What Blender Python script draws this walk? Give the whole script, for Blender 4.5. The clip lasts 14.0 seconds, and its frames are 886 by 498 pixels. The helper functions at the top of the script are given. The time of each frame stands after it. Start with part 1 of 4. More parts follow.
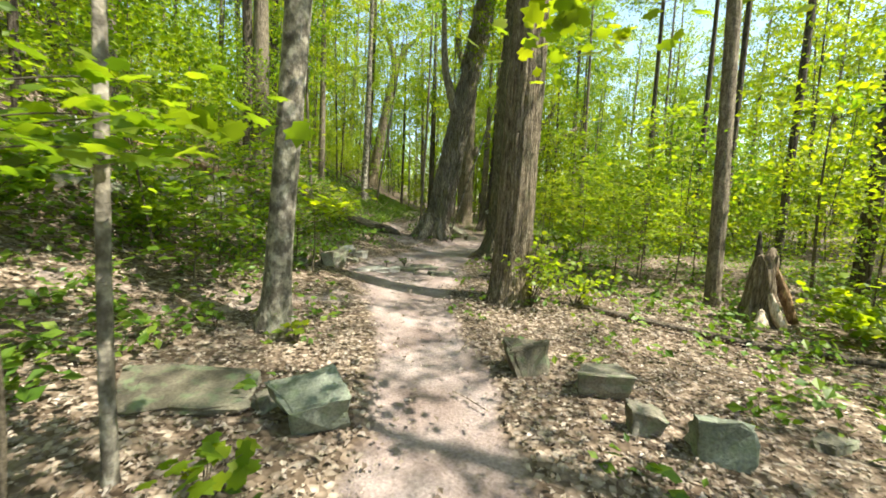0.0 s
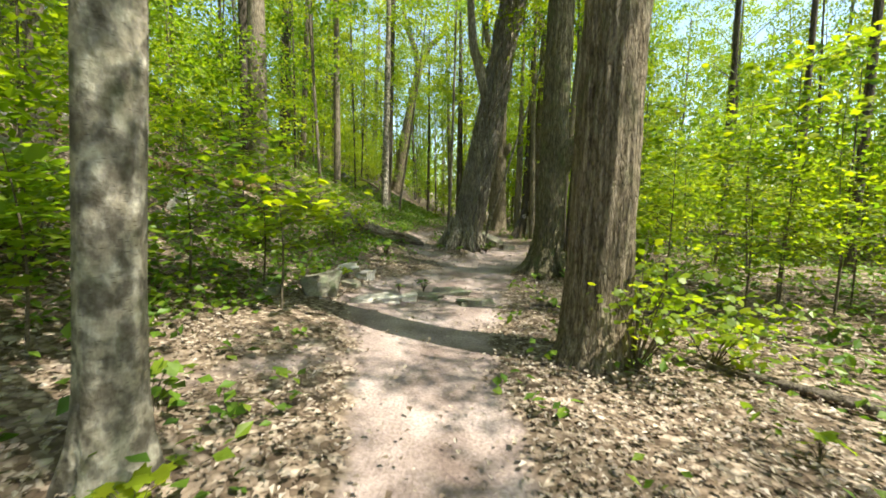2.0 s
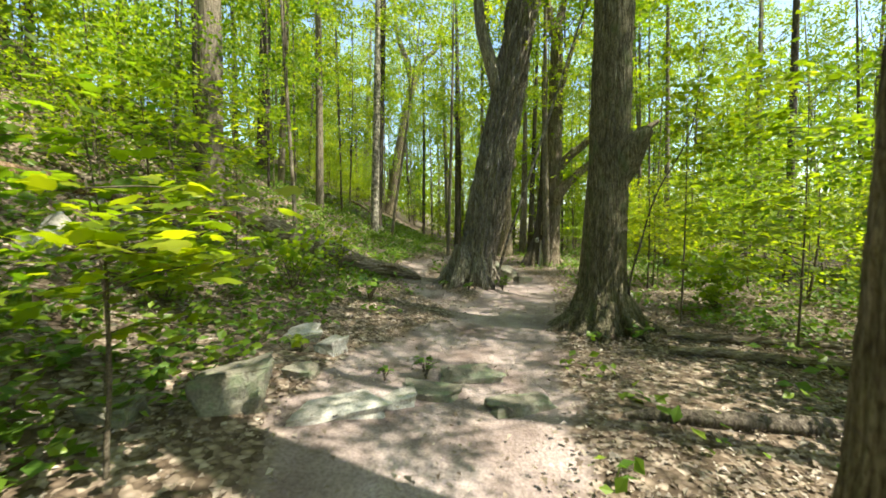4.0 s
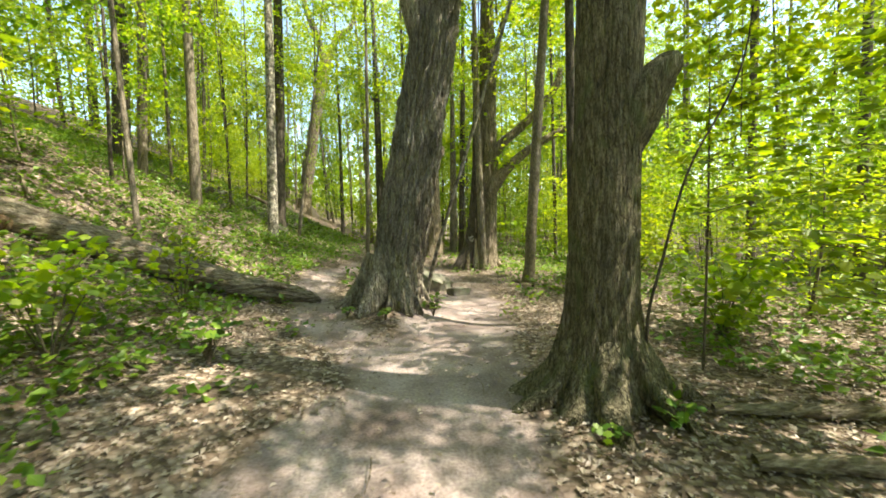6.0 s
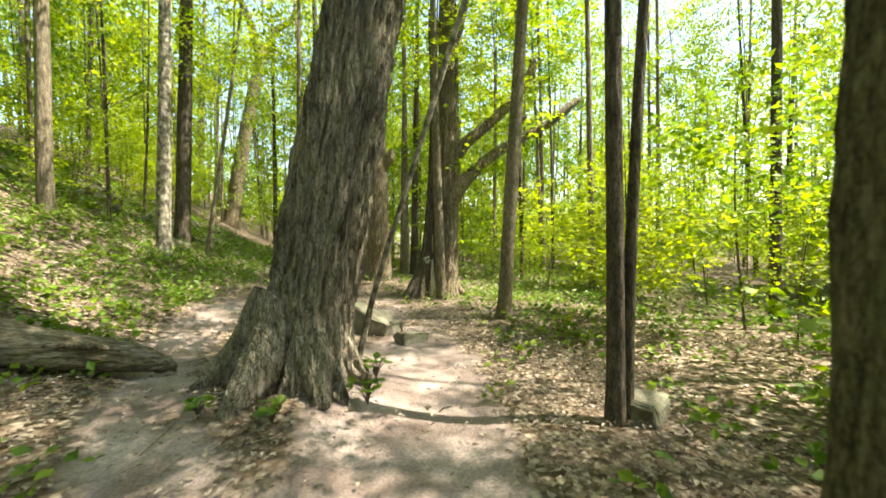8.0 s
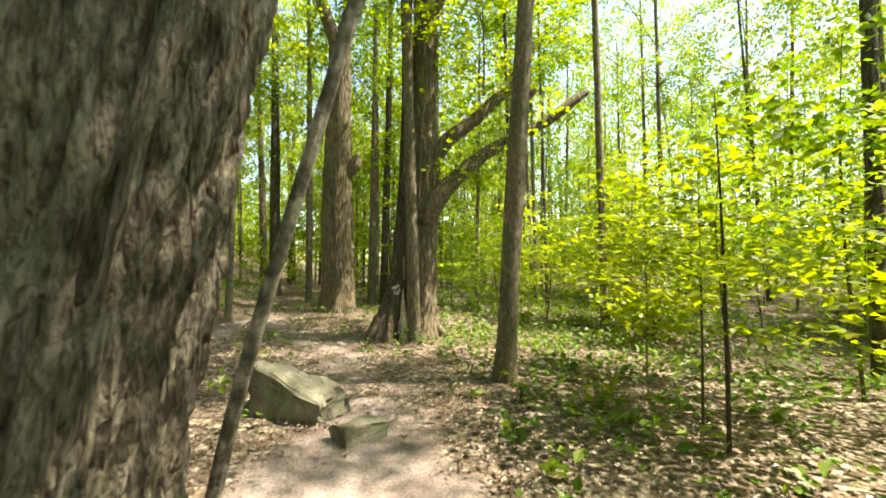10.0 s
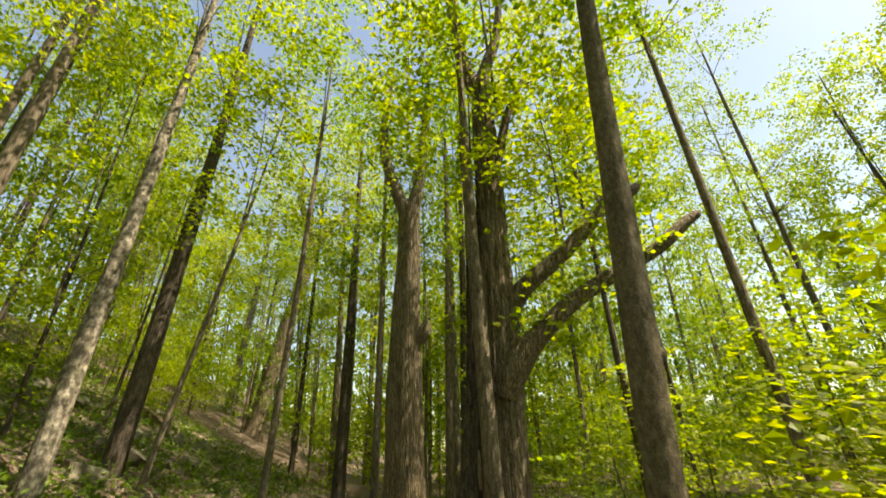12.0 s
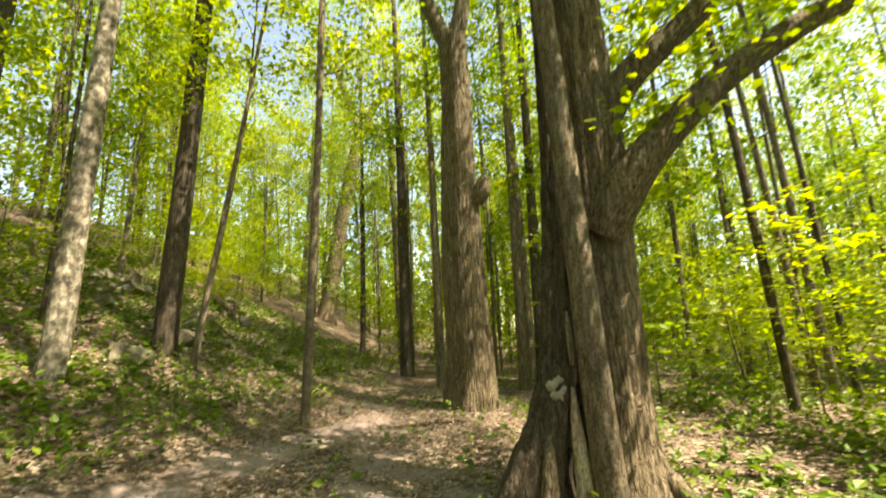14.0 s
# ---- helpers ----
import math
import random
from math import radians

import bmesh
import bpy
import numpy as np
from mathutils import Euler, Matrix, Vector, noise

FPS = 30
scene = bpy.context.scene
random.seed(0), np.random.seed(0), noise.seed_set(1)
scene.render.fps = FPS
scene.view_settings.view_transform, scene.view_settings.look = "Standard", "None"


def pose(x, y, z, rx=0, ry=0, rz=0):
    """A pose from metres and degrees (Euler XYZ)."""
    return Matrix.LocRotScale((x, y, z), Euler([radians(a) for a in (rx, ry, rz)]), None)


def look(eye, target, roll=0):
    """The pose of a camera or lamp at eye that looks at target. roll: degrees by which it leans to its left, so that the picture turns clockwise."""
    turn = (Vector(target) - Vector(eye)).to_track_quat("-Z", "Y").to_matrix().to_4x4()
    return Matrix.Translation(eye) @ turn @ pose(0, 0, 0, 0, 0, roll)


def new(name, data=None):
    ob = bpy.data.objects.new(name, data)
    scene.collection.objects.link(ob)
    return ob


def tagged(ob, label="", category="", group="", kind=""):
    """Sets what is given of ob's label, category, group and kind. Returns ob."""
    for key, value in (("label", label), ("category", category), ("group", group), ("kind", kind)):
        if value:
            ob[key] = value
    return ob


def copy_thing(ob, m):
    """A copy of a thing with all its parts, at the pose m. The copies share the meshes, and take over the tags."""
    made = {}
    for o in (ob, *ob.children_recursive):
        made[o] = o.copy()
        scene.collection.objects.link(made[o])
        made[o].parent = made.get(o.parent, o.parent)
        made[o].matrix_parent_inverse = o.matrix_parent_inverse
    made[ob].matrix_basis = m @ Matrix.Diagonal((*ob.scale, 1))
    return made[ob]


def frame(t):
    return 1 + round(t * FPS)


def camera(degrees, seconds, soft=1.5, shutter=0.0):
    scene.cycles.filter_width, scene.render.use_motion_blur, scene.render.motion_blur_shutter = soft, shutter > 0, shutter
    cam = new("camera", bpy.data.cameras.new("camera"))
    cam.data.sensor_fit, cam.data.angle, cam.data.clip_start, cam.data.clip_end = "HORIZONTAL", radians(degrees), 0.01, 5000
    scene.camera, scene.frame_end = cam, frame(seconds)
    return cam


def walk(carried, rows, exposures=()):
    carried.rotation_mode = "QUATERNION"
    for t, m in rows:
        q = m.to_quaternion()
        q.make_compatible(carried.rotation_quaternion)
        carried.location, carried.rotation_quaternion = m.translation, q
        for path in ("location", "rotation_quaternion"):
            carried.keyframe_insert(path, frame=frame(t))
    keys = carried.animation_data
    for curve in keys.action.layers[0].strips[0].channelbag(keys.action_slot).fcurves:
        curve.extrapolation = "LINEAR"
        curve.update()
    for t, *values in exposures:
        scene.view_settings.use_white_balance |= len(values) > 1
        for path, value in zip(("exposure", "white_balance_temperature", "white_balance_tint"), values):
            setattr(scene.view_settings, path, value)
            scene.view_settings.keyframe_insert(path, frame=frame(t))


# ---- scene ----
cam = camera(94.6, 14.0, soft=1.7, shutter=0.22)
# seconds, the eye's place and the camera's turn
ROWS = [
    (0.0, 0.015, -0.001, 1.71, 82.51, -2.016, -0.08),
    (0.5, 0.089, 0.675, 1.662, 82.087, -1.719, 0.534),
    (1.0, 0.072, 1.357, 1.643, 82.073, -1.352, 0.89),
    (1.5, 0.088, 2.032, 1.597, 82.819, -0.817, 2.428),
    (2.0, -0.041, 2.711, 1.516, 83.522, -0.249, 3.899),
    (4.5, -0.434, 6.185, 1.562, 86.797, 1.251, 2.321),
    (5.0, -0.406, 6.911, 1.562, 86.014, 1.657, -0.888),
    (5.5, -0.328, 7.565, 1.532, 85.778, 1.925, -3.735),
    (6.0, -0.172, 8.258, 1.61, 85.782, 1.695, -6.886),
    (6.5, 0.072, 8.916, 1.602, 86.011, 1.552, -7.371),
    (7.0, 0.118, 9.65, 1.581, 87.099, 1.219, -9.046),
    (7.5, 0.226, 10.369, 1.563, 87.565, 1.009, -10.977),
    (8.0, 0.235, 11.076, 1.558, 88.105, 0.862, -13.729),
    (10.5, 1.134, 14.108, 1.577, 93.828, 0.952, -16.982),
    (11.0, 1.35, 14.559, 1.643, 100.223, 0.413, -12.512),
    (11.5, 1.56, 15.031, 1.659, 107.615, 0.878, -7.552),
    (12.0, 1.625, 15.519, 1.682, 115.61, 1.833, -4.23),
    (12.5, 1.718, 16.005, 1.659, 122.149, 3.125, -1.481),
    (13.0, 1.726, 16.571, 1.585, 123.606, 3.489, -0.73),
    (13.5, 1.83, 17.288, 1.558, 113.82, 4.056, -0.111),
    (14.0, 1.798, 17.957, 1.487, 101.282, 3.27, 5.321),
]
walk(cam, [(t, pose(*place)) for t, *place in ROWS], [(0.0, 1.5, 6900.0, 5.0), (2.2, 1.45, 6900.0, 4.0), (4.5, 1.58, 6900.0, 3.0), (7.0, 2.04, 7400.0, 6.0), (8.2, 2.0, 7500.0, 5.0), (10.5, 1.8, 8200.0, 6.0), (11.2, 1.53, 8700.0, 9.0), (12.2, 1.1, 8700.0, 10.0), (13.1, 0.98, 8700.0, 10.0), (14.0, 1.78, 9000.0, 10.0)])

# ---- light ----
SUN_TO = Vector((0.50, -0.17, 0.85)).normalized()   # from the ground towards the sun
SUN_EL = math.asin(SUN_TO.z)
world = bpy.data.worlds.new("sky")
scene.world = world
world.use_nodes = True
wn, wl = world.node_tree.nodes, world.node_tree.links
sky = wn.new("ShaderNodeTexSky")
sky.sky_type, sky.sun_disc = "NISHITA", False
sky.sun_elevation, sky.sun_rotation = SUN_EL, math.atan2(SUN_TO.x, SUN_TO.y)
sky.air_density, sky.dust_density = 1.0, 0.9
wl.new(sky.outputs[0], wn["Background"].inputs[0])
wn["Background"].inputs[1].default_value = 0.15
sun_data = bpy.data.lights.new("sun", "SUN")
sun_data.energy, sun_data.angle, sun_data.color = 5.0, radians(0.55), (1.0, 0.95, 0.86)
sun = new("sun", sun_data)
sun.matrix_world = look(SUN_TO * 60, (0, 0, 0))


# ---- materials ----
def material(name):
    m = bpy.data.materials.new(name)
    m.use_nodes = True
    t = m.node_tree
    b = t.nodes["Principled BSDF"]
    return m, t.nodes, t.links, b


def ramp(nodes, stops):
    r = nodes.new("ShaderNodeValToRGB")
    while len(r.color_ramp.elements) < len(stops):
        r.color_ramp.elements.new(0.5)
    for e, (p, c) in zip(r.color_ramp.elements, stops):
        e.position, e.color = p, (*c, 1)
    return r


def tex(nodes, links, kind, scale, stretch=(1, 1, 1), detail=4, coords="Object"):
    tc, mp = nodes.new("ShaderNodeTexCoord"), nodes.new("ShaderNodeMapping")
    mp.inputs["Scale"].default_value = stretch
    links.new(tc.outputs[coords], mp.inputs[0])
    n = nodes.new("ShaderNodeTexNoise" if kind == "noise" else "ShaderNodeTexVoronoi")
    n.inputs["Scale"].default_value = scale
    if kind == "noise":
        n.inputs["Detail"].default_value = detail
    links.new(mp.outputs[0], n.inputs["Vector"])
    return n


def mixrgb(nodes, links, fac, a, b, mode="MIX"):
    m = nodes.new("ShaderNodeMix")
    m.data_type, m.blend_type = "RGBA", mode
    for sock, v in ((m.inputs[0], fac), (m.inputs[6], a), (m.inputs[7], b)):
        if hasattr(v, "is_linked") or hasattr(v, "links"):
            links.new(v, sock)
        else:
            sock.default_value = v if isinstance(v, float) else (*v, 1)
    return m.outputs[2]


def bark(name, dark, mid, light, stretch=0.16, scale=26, depth=0.03, moss=0.0, cracked=0.8, lying=False, plates=0.0, mottle=0.0):
    grain = lambda s: (s, 1, 1) if lying else (1, 1, s)
    m, n, l, b = material(name)
    ridge = tex(n, l, "noise", scale, grain(stretch), 6)
    ridge.inputs["Roughness"].default_value = 0.65
    cells = tex(n, l, "voronoi", scale * 0.7, grain(stretch * 0.8))
    big = tex(n, l, "noise", 2.2, (1, 1, 0.5), 3)
    r = ramp(n, [(0.30, dark), (0.5, mid), (0.72, light)])
    l.new(ridge.outputs[0], r.inputs[0])
    fine = tex(n, l, "noise", scale * 2.6, grain(min(1.0, stretch * 2.2)), 5)
    crack = ramp(n, [(0.36, (0.45, 0.43, 0.40)), (0.56, (1.12, 1.12, 1.12))])
    l.new(fine.outputs[0], crack.inputs[0])
    patch = ramp(n, [(0.3, (0.75, 0.75, 0.73)), (0.7, (1.18, 1.16, 1.12))])
    l.new(big.outputs[0], patch.inputs[0])
    col = mixrgb(n, l, 1.0, r.outputs[0], patch.outputs[0], "MULTIPLY")
    col = mixrgb(n, l, cracked, col, crack.outputs[0], "MULTIPLY")
    if mottle:
        spots = tex(n, l, "noise", 11.0, (1, 1, 0.7), 4)
        sr = ramp(n, [(0.42, (0.5, 0.48, 0.44)), (0.5, (1.0, 1.0, 1.0)), (0.57, (1.8, 1.77, 1.7))])
        l.new(spots.outputs[0], sr.inputs[0])
        col = mixrgb(n, l, mottle, col, sr.outputs[0], "MULTIPLY")
        dashes = tex(n, l, "voronoi", 34.0, (0.4, 0.4, 1.6))
        dr = ramp(n, [(0.1, (0.45, 0.43, 0.4)), (0.2, (1.0, 1.0, 1.0))])
        l.new(dashes.outputs["Distance"], dr.inputs[0])
        col = mixrgb(n, l, mottle, col, dr.outputs[0], "MULTIPLY")
    if plates:
        warp = tex(n, l, "noise", 9.0, (1, 1, 0.5), 3)
        pv = tex(n, l, "voronoi", plates, (1, 1, 0.2))
        pv.feature = "DISTANCE_TO_EDGE"
        shift = n.new("ShaderNodeVectorMath")
        shift.operation = "MULTIPLY_ADD"
        l.new(warp.outputs["Color"], shift.inputs[0])
        shift.inputs[1].default_value = (0.045, 0.045, 0.03)
        l.new(pv.inputs["Vector"].links[0].from_socket, shift.inputs[2])
        l.new(shift.outputs[0], pv.inputs["Vector"])
        gap = ramp(n, [(0.0, (0.3, 0.28, 0.25)), (0.09, (0.95, 0.95, 0.95)), (0.3, (1.15, 1.15, 1.15))])
        l.new(pv.outputs["Distance"], gap.inputs[0])
        col = mixrgb(n, l, 0.4, col, gap.outputs[0], "MULTIPLY")
    if moss:
        mn = tex(n, l, "noise", 5.0, (1, 1, 0.6), 5)
        mr = ramp(n, [(0.55, (0, 0, 0)), (0.68, (moss, moss, moss))])
        l.new(mn.outputs[0], mr.inputs[0])
        col = mixrgb(n, l, mr.outputs[0], col, (0.10, 0.12, 0.05))
    l.new(col, b.inputs["Base Color"])
    b.inputs["Roughness"].default_value = 0.92
    b.inputs["Specular IOR Level"].default_value = 0.2
    add = n.new("ShaderNodeMath")
    add.operation = "ADD"
    l.new(ridge.outputs[0], add.inputs[0])
    l.new(cells.outputs["Distance"], add.inputs[1])
    both = n.new("ShaderNodeMath")
    both.operation = "MULTIPLY_ADD"
    l.new(fine.outputs[0], both.inputs[0])
    both.inputs[1].default_value = 0.6
    l.new(add.outputs[0], both.inputs[2])
    if plates:
        deep = n.new("ShaderNodeMath")
        deep.operation = "MULTIPLY_ADD"
        l.new(gap.outputs[0], deep.inputs[0])
        deep.inputs[1].default_value = 0.45
        l.new(both.outputs[0], deep.inputs[2])
        both = deep
    bump = n.new("ShaderNodeBump")
    bump.inputs["Strength"].default_value, bump.inputs["Distance"].default_value = 1.0, depth
    l.new(both.outputs[0], bump.inputs["Height"])
    l.new(bump.outputs[0], b.inputs["Normal"])
    return m


BARK_OLD = bark("old_maple_bark", (0.06, 0.047, 0.033), (0.21, 0.17, 0.122), (0.40, 0.345, 0.27), 0.12, 30, 0.034, 0.3, 0.8, False, 21.0)
BARK_FURROW = bark("grey_furrowed_bark", (0.085, 0.072, 0.056), (0.29, 0.252, 0.205), (0.46, 0.42, 0.36), 0.17, 24, 0.05, 0.12, 0.75, False, 13.0)
BARK_MOSSY = bark("mossy_maple_bark", (0.05, 0.044, 0.03), (0.16, 0.14, 0.092), (0.32, 0.285, 0.205), 0.2, 34, 0.03, 0.6, 0.8, False, 26.0)
BARK_BEECH = bark("grey_smooth_bark", (0.095, 0.078, 0.056), (0.165, 0.138, 0.104), (0.28, 0.24, 0.19), 0.5, 22, 0.01, 0.25, 0.5)
BARK_GREY = bark("pale_grey_beech_bark", (0.10, 0.09, 0.075), (0.20, 0.182, 0.155), (0.38, 0.36, 0.325), 0.7, 9, 0.016, 0.35, 0.45, mottle=0.8)
BARK_POLE = bark("pole_bark", (0.08, 0.065, 0.048), (0.18, 0.15, 0.115), (0.33, 0.29, 0.235), 0.25, 22, 0.015, 0.2)
BARK_DARK = bark("dark_bark", (0.035, 0.028, 0.022), (0.09, 0.074, 0.06), (0.18, 0.155, 0.13), 0.2, 24, 0.02, 0.1)
DEADWOOD = bark("weathered_dead_wood", (0.07, 0.05, 0.035), (0.2, 0.155, 0.115), (0.42, 0.36, 0.29), 0.1, 22, 0.03, 0.15)
LOGWOOD = bark("weathered_log", (0.07, 0.05, 0.035), (0.2, 0.16, 0.12), (0.42, 0.365, 0.3), 0.1, 22, 0.03, 0.25, 0.8, True)
PALEWOOD = bark("pale_torn_wood", (0.3, 0.22, 0.16), (0.5, 0.42, 0.34), (0.7, 0.63, 0.55), 0.15, 18, 0.03)
ROTWOOD = bark("rotten_red_wood", (0.07, 0.04, 0.025), (0.24, 0.15, 0.09), (0.5, 0.38, 0.27), 0.12, 20, 0.04)
TWIG = bark("twig_bark", (0.06, 0.05, 0.035), (0.12, 0.10, 0.075), (0.2, 0.17, 0.13), 0.4, 30, 0.004)


def leaf_material(name, low, mid, high, through_tint, share=0.5):
    m, n, l, b = material(name)
    geo = n.new("ShaderNodeNewGeometry")
    r = ramp(n, [(0.0, low), (0.5, mid), (1.0, high)])
    l.new(geo.outputs["Random Per Island"], r.inputs[0])
    oi = n.new("ShaderNodeObjectInfo")
    vary = ramp(n, [(0.0, (0.78, 0.9, 0.8)), (0.5, (1, 1, 1)), (1.0, (1.14, 1.06, 0.9))])
    l.new(oi.outputs["Random"], vary.inputs[0])
    col = mixrgb(n, l, 1.0, r.outputs[0], vary.outputs[0], "MULTIPLY")
    l.new(col, b.inputs["Base Color"])
    b.inputs["Roughness"].default_value = 0.45
    b.inputs["Specular IOR Level"].default_value = 0.35
    tr = n.new("ShaderNodeBsdfTranslucent")
    l.new(mixrgb(n, l, 1.0, col, through_tint, "MULTIPLY"), tr.inputs[0])
    mx = n.new("ShaderNodeMixShader")
    mx.inputs[0].default_value = share
    l.new(b.outputs[0], mx.inputs[1])
    l.new(tr.outputs[0], mx.inputs[2])
    l.new(mx.outputs[0], n["Material Output"].inputs[0])
    return m


LEAF = leaf_material("spring_maple_leaf", (0.085, 0.14, 0.013), (0.14, 0.197, 0.015), (0.222, 0.262, 0.02), (2.9, 2.75, 0.85))
LEAF_DEEP = leaf_material("deep_green_leaf", (0.06, 0.12, 0.014), (0.10, 0.165, 0.016), (0.16, 0.22, 0.02), (2.8, 2.7, 0.9))
HERB = leaf_material("herb_leaf", (0.055, 0.12, 0.016), (0.095, 0.17, 0.02), (0.16, 0.23, 0.025), (1.6, 1.7, 0.8), 0.35)
LITTER = leaf_material("dead_leaf", (0.13, 0.09, 0.068), (0.24, 0.185, 0.148), (0.40, 0.335, 0.285), (1.0, 0.9, 0.7), 0.15)


def stone(name, a, b_, c, moss):
    m, n, l, b = material(name)
    big = tex(n, l, "noise", 3.0, detail=6)
    fine = tex(n, l, "noise", 45, detail=6)
    r = ramp(n, [(0.35, a), (0.5, b_), (0.66, c)])
    l.new(big.outputs[0], r.inputs[0])
    sp = ramp(n, [(0.35, (0.75, 0.75, 0.75)), (0.6, (1.15, 1.15, 1.15))])
    l.new(fine.outputs[0], sp.inputs[0])
    col = mixrgb(n, l, 1.0, r.outputs[0], sp.outputs[0], "MULTIPLY")
    mn = tex(n, l, "noise", 7, detail=5)
    mr = ramp(n, [(0.52, (0, 0, 0)), (0.64, (moss, moss, moss))])
    l.new(mn.outputs[0], mr.inputs[0])
    col = mixrgb(n, l, mr.outputs[0], col, (0.13, 0.17, 0.09))
    l.new(col, b.inputs["Base Color"])
    b.inputs["Roughness"].default_value = 0.9
    bump = n.new("ShaderNodeBump")
    bump.inputs["Strength"].default_value, bump.inputs["Distance"].default_value = 0.7, 0.012
    l.new(fine.outputs[0], bump.inputs["Height"])
    l.new(bump.outputs[0], b.inputs["Normal"])
    return m


STONE = stone("grey_limestone", (0.09, 0.08, 0.06), (0.16, 0.145, 0.11), (0.26, 0.24, 0.19), 0.6)
STONE_BROWN = stone("brown_mossy_stone", (0.06, 0.05, 0.035), (0.115, 0.1, 0.07), (0.19, 0.17, 0.125), 0.7)
STONE_GREEN = stone("greenish_stone", (0.09, 0.1, 0.075), (0.16, 0.175, 0.135), (0.28, 0.30, 0.245), 0.5)
STONE_PALE = stone("pale_path_stone", (0.24, 0.22, 0.19), (0.36, 0.335, 0.30), (0.5, 0.47, 0.43), 0.12)


def ground_material():
    m, n, l, b = material("forest_floor")
    att = n.new("ShaderNodeAttribute")
    att.attribute_name = "path"
    edge = tex(n, l, "noise", 2.6, detail=6)
    mix = n.new("ShaderNodeMath")
    mix.operation = "MULTIPLY_ADD"
    l.new(edge.outputs[0], mix.inputs[0])
    mix.inputs[1].default_value = 0.9
    sub = n.new("ShaderNodeMath")
    sub.operation = "SUBTRACT"
    l.new(att.outputs["Fac"], sub.inputs[0])
    sub.inputs[1].default_value = 0.45
    l.new(sub.outputs[0], mix.inputs[2])
    mask = ramp(n, [(0.36, (0, 0, 0)), (0.70, (1, 1, 1))])
    l.new(mix.outputs[0], mask.inputs[0])
    # bare trodden soil
    d1 = tex(n, l, "noise", 1.7, detail=5)
    d2 = tex(n, l, "noise", 38, detail=6)
    soil = ramp(n, [(0.3, (0.145, 0.108, 0.097)), (0.5, (0.25, 0.198, 0.185)), (0.7, (0.36, 0.295, 0.282))])
    l.new(d1.outputs[0], soil.inputs[0])
    grit = ramp(n, [(0.3, (0.72, 0.7, 0.68)), (0.65, (1.15, 1.15, 1.15))])
    l.new(d2.outputs[0], grit.inputs[0])
    soil_c = mixrgb(n, l, 1.0, soil.outputs[0], grit.outputs[0], "MULTIPLY")
    # flattened old leaves
    v = tex(n, l, "voronoi", 17)
    v.inputs["Randomness"].default_value = 1.0
    lit = ramp(n, [(0.0, (0.085, 0.06, 0.042)), (0.4, (0.18, 0.135, 0.1)), (0.75, (0.33, 0.26, 0.205)), (1.0, (0.5, 0.42, 0.345))])
    sep = n.new("ShaderNodeSeparateColor")
    l.new(v.outputs["Color"], sep.inputs[0])
    l.new(sep.outputs[0], lit.inputs[0])
    dk = ramp(n, [(0.0, (1.15, 1.15, 1.15)), (0.6, (0.6, 0.58, 0.56))])
    l.new(v.outputs["Distance"], dk.inputs[0])
    lit_c = mixrgb(n, l, 1.0, lit.outputs[0], dk.outputs[0], "MULTIPLY")
    humus = tex(n, l, "noise", 1.1, detail=5)
    hm = ramp(n, [(0.45, (0, 0, 0)), (0.7, (0.75, 0.75, 0.75))])
    l.new(humus.outputs[0], hm.inputs[0])
    lit_c = mixrgb(n, l, hm.outputs[0], lit_c, (0.075, 0.055, 0.038))
    l.new(mixrgb(n, l, mask.outputs[0], lit_c, soil_c), b.inputs["Base Color"])
    b.inputs["Roughness"].default_value = 0.95
    b.inputs["Specular IOR Level"].default_value = 0.15
    hgt = mixrgb(n, l, mask.outputs[0], v.outputs["Distance"], d2.outputs[0])
    bump = n.new("ShaderNodeBump")
    bump.inputs["Strength"].default_value, bump.inputs["Distance"].default_value = 0.8, 0.02
    l.new(hgt, bump.inputs["Height"])
    l.new(bump.outputs[0], b.inputs["Normal"])
    return m


FLOOR = ground_material()


# ---- the lie of the land ----
def step(x, a, b):
    t = np.clip((x - a) / (b - a), 0, 1)
    return t * t * (3 - 2 * t)


def soft_ramp(v, k):
    return k * np.log1p(np.exp(np.clip(v / k, -40, 40)))


def land(x, y):
    """Height of the forest floor: a path along the foot of a slope that rises to the left."""
    x, y = np.asarray(x, float), np.asarray(y, float)
    s = -0.4 + 1.0 * step(y, 13, 24) - x
    z = 0.13 * soft_ramp(s, 0.5) + 0.42 * soft_ramp(s - 3.2, 0.7)
    z = z + 0.22 * soft_ramp(s - 6.5, 1.0) * (1 - step(y, 14, 26)) - 0.45 * soft_ramp(s - 26, 3)
    z = z - 0.05 * soft_ramp(-s - 0.8, 0.6) + 0.015 * soft_ramp(-s - 14, 2)
    z = z + 0.26 * np.exp(-((x + 0.35) ** 2 + (y - 15.55) ** 2) / 1.3)   # mound round the leaning maple
    return z - 0.03 - 0.15 * step(y, 13, 18) + 0.035 * np.clip(x, -40, 60)


TRAIL = [(0.2, -8), (0.15, 0), (0.0, 3.8), (-0.35, 5.6), (-0.65, 7.6), (-0.2, 10), (0.35, 13), (1.05, 16), (1.35, 19), (0.9, 22.5), (0.1, 25.5), (-0.6, 28), (-1.6, 32), (-2.5, 38)]
SPUR_A = [(-0.2, 12.4), (-1.3, 14.6), (-2.0, 17), (-2.2, 20), (-1.2, 23.5), (-0.3, 26)]
SPUR_C = [(-0.9, 7.4), (-1.4, 8.5), (-1.35, 9.7), (-0.7, 11.2)]
SPUR_B = [(-0.9, 7.2), (-2.0, 5.7), (-3.6, 4.6), (-6, 3.6)]


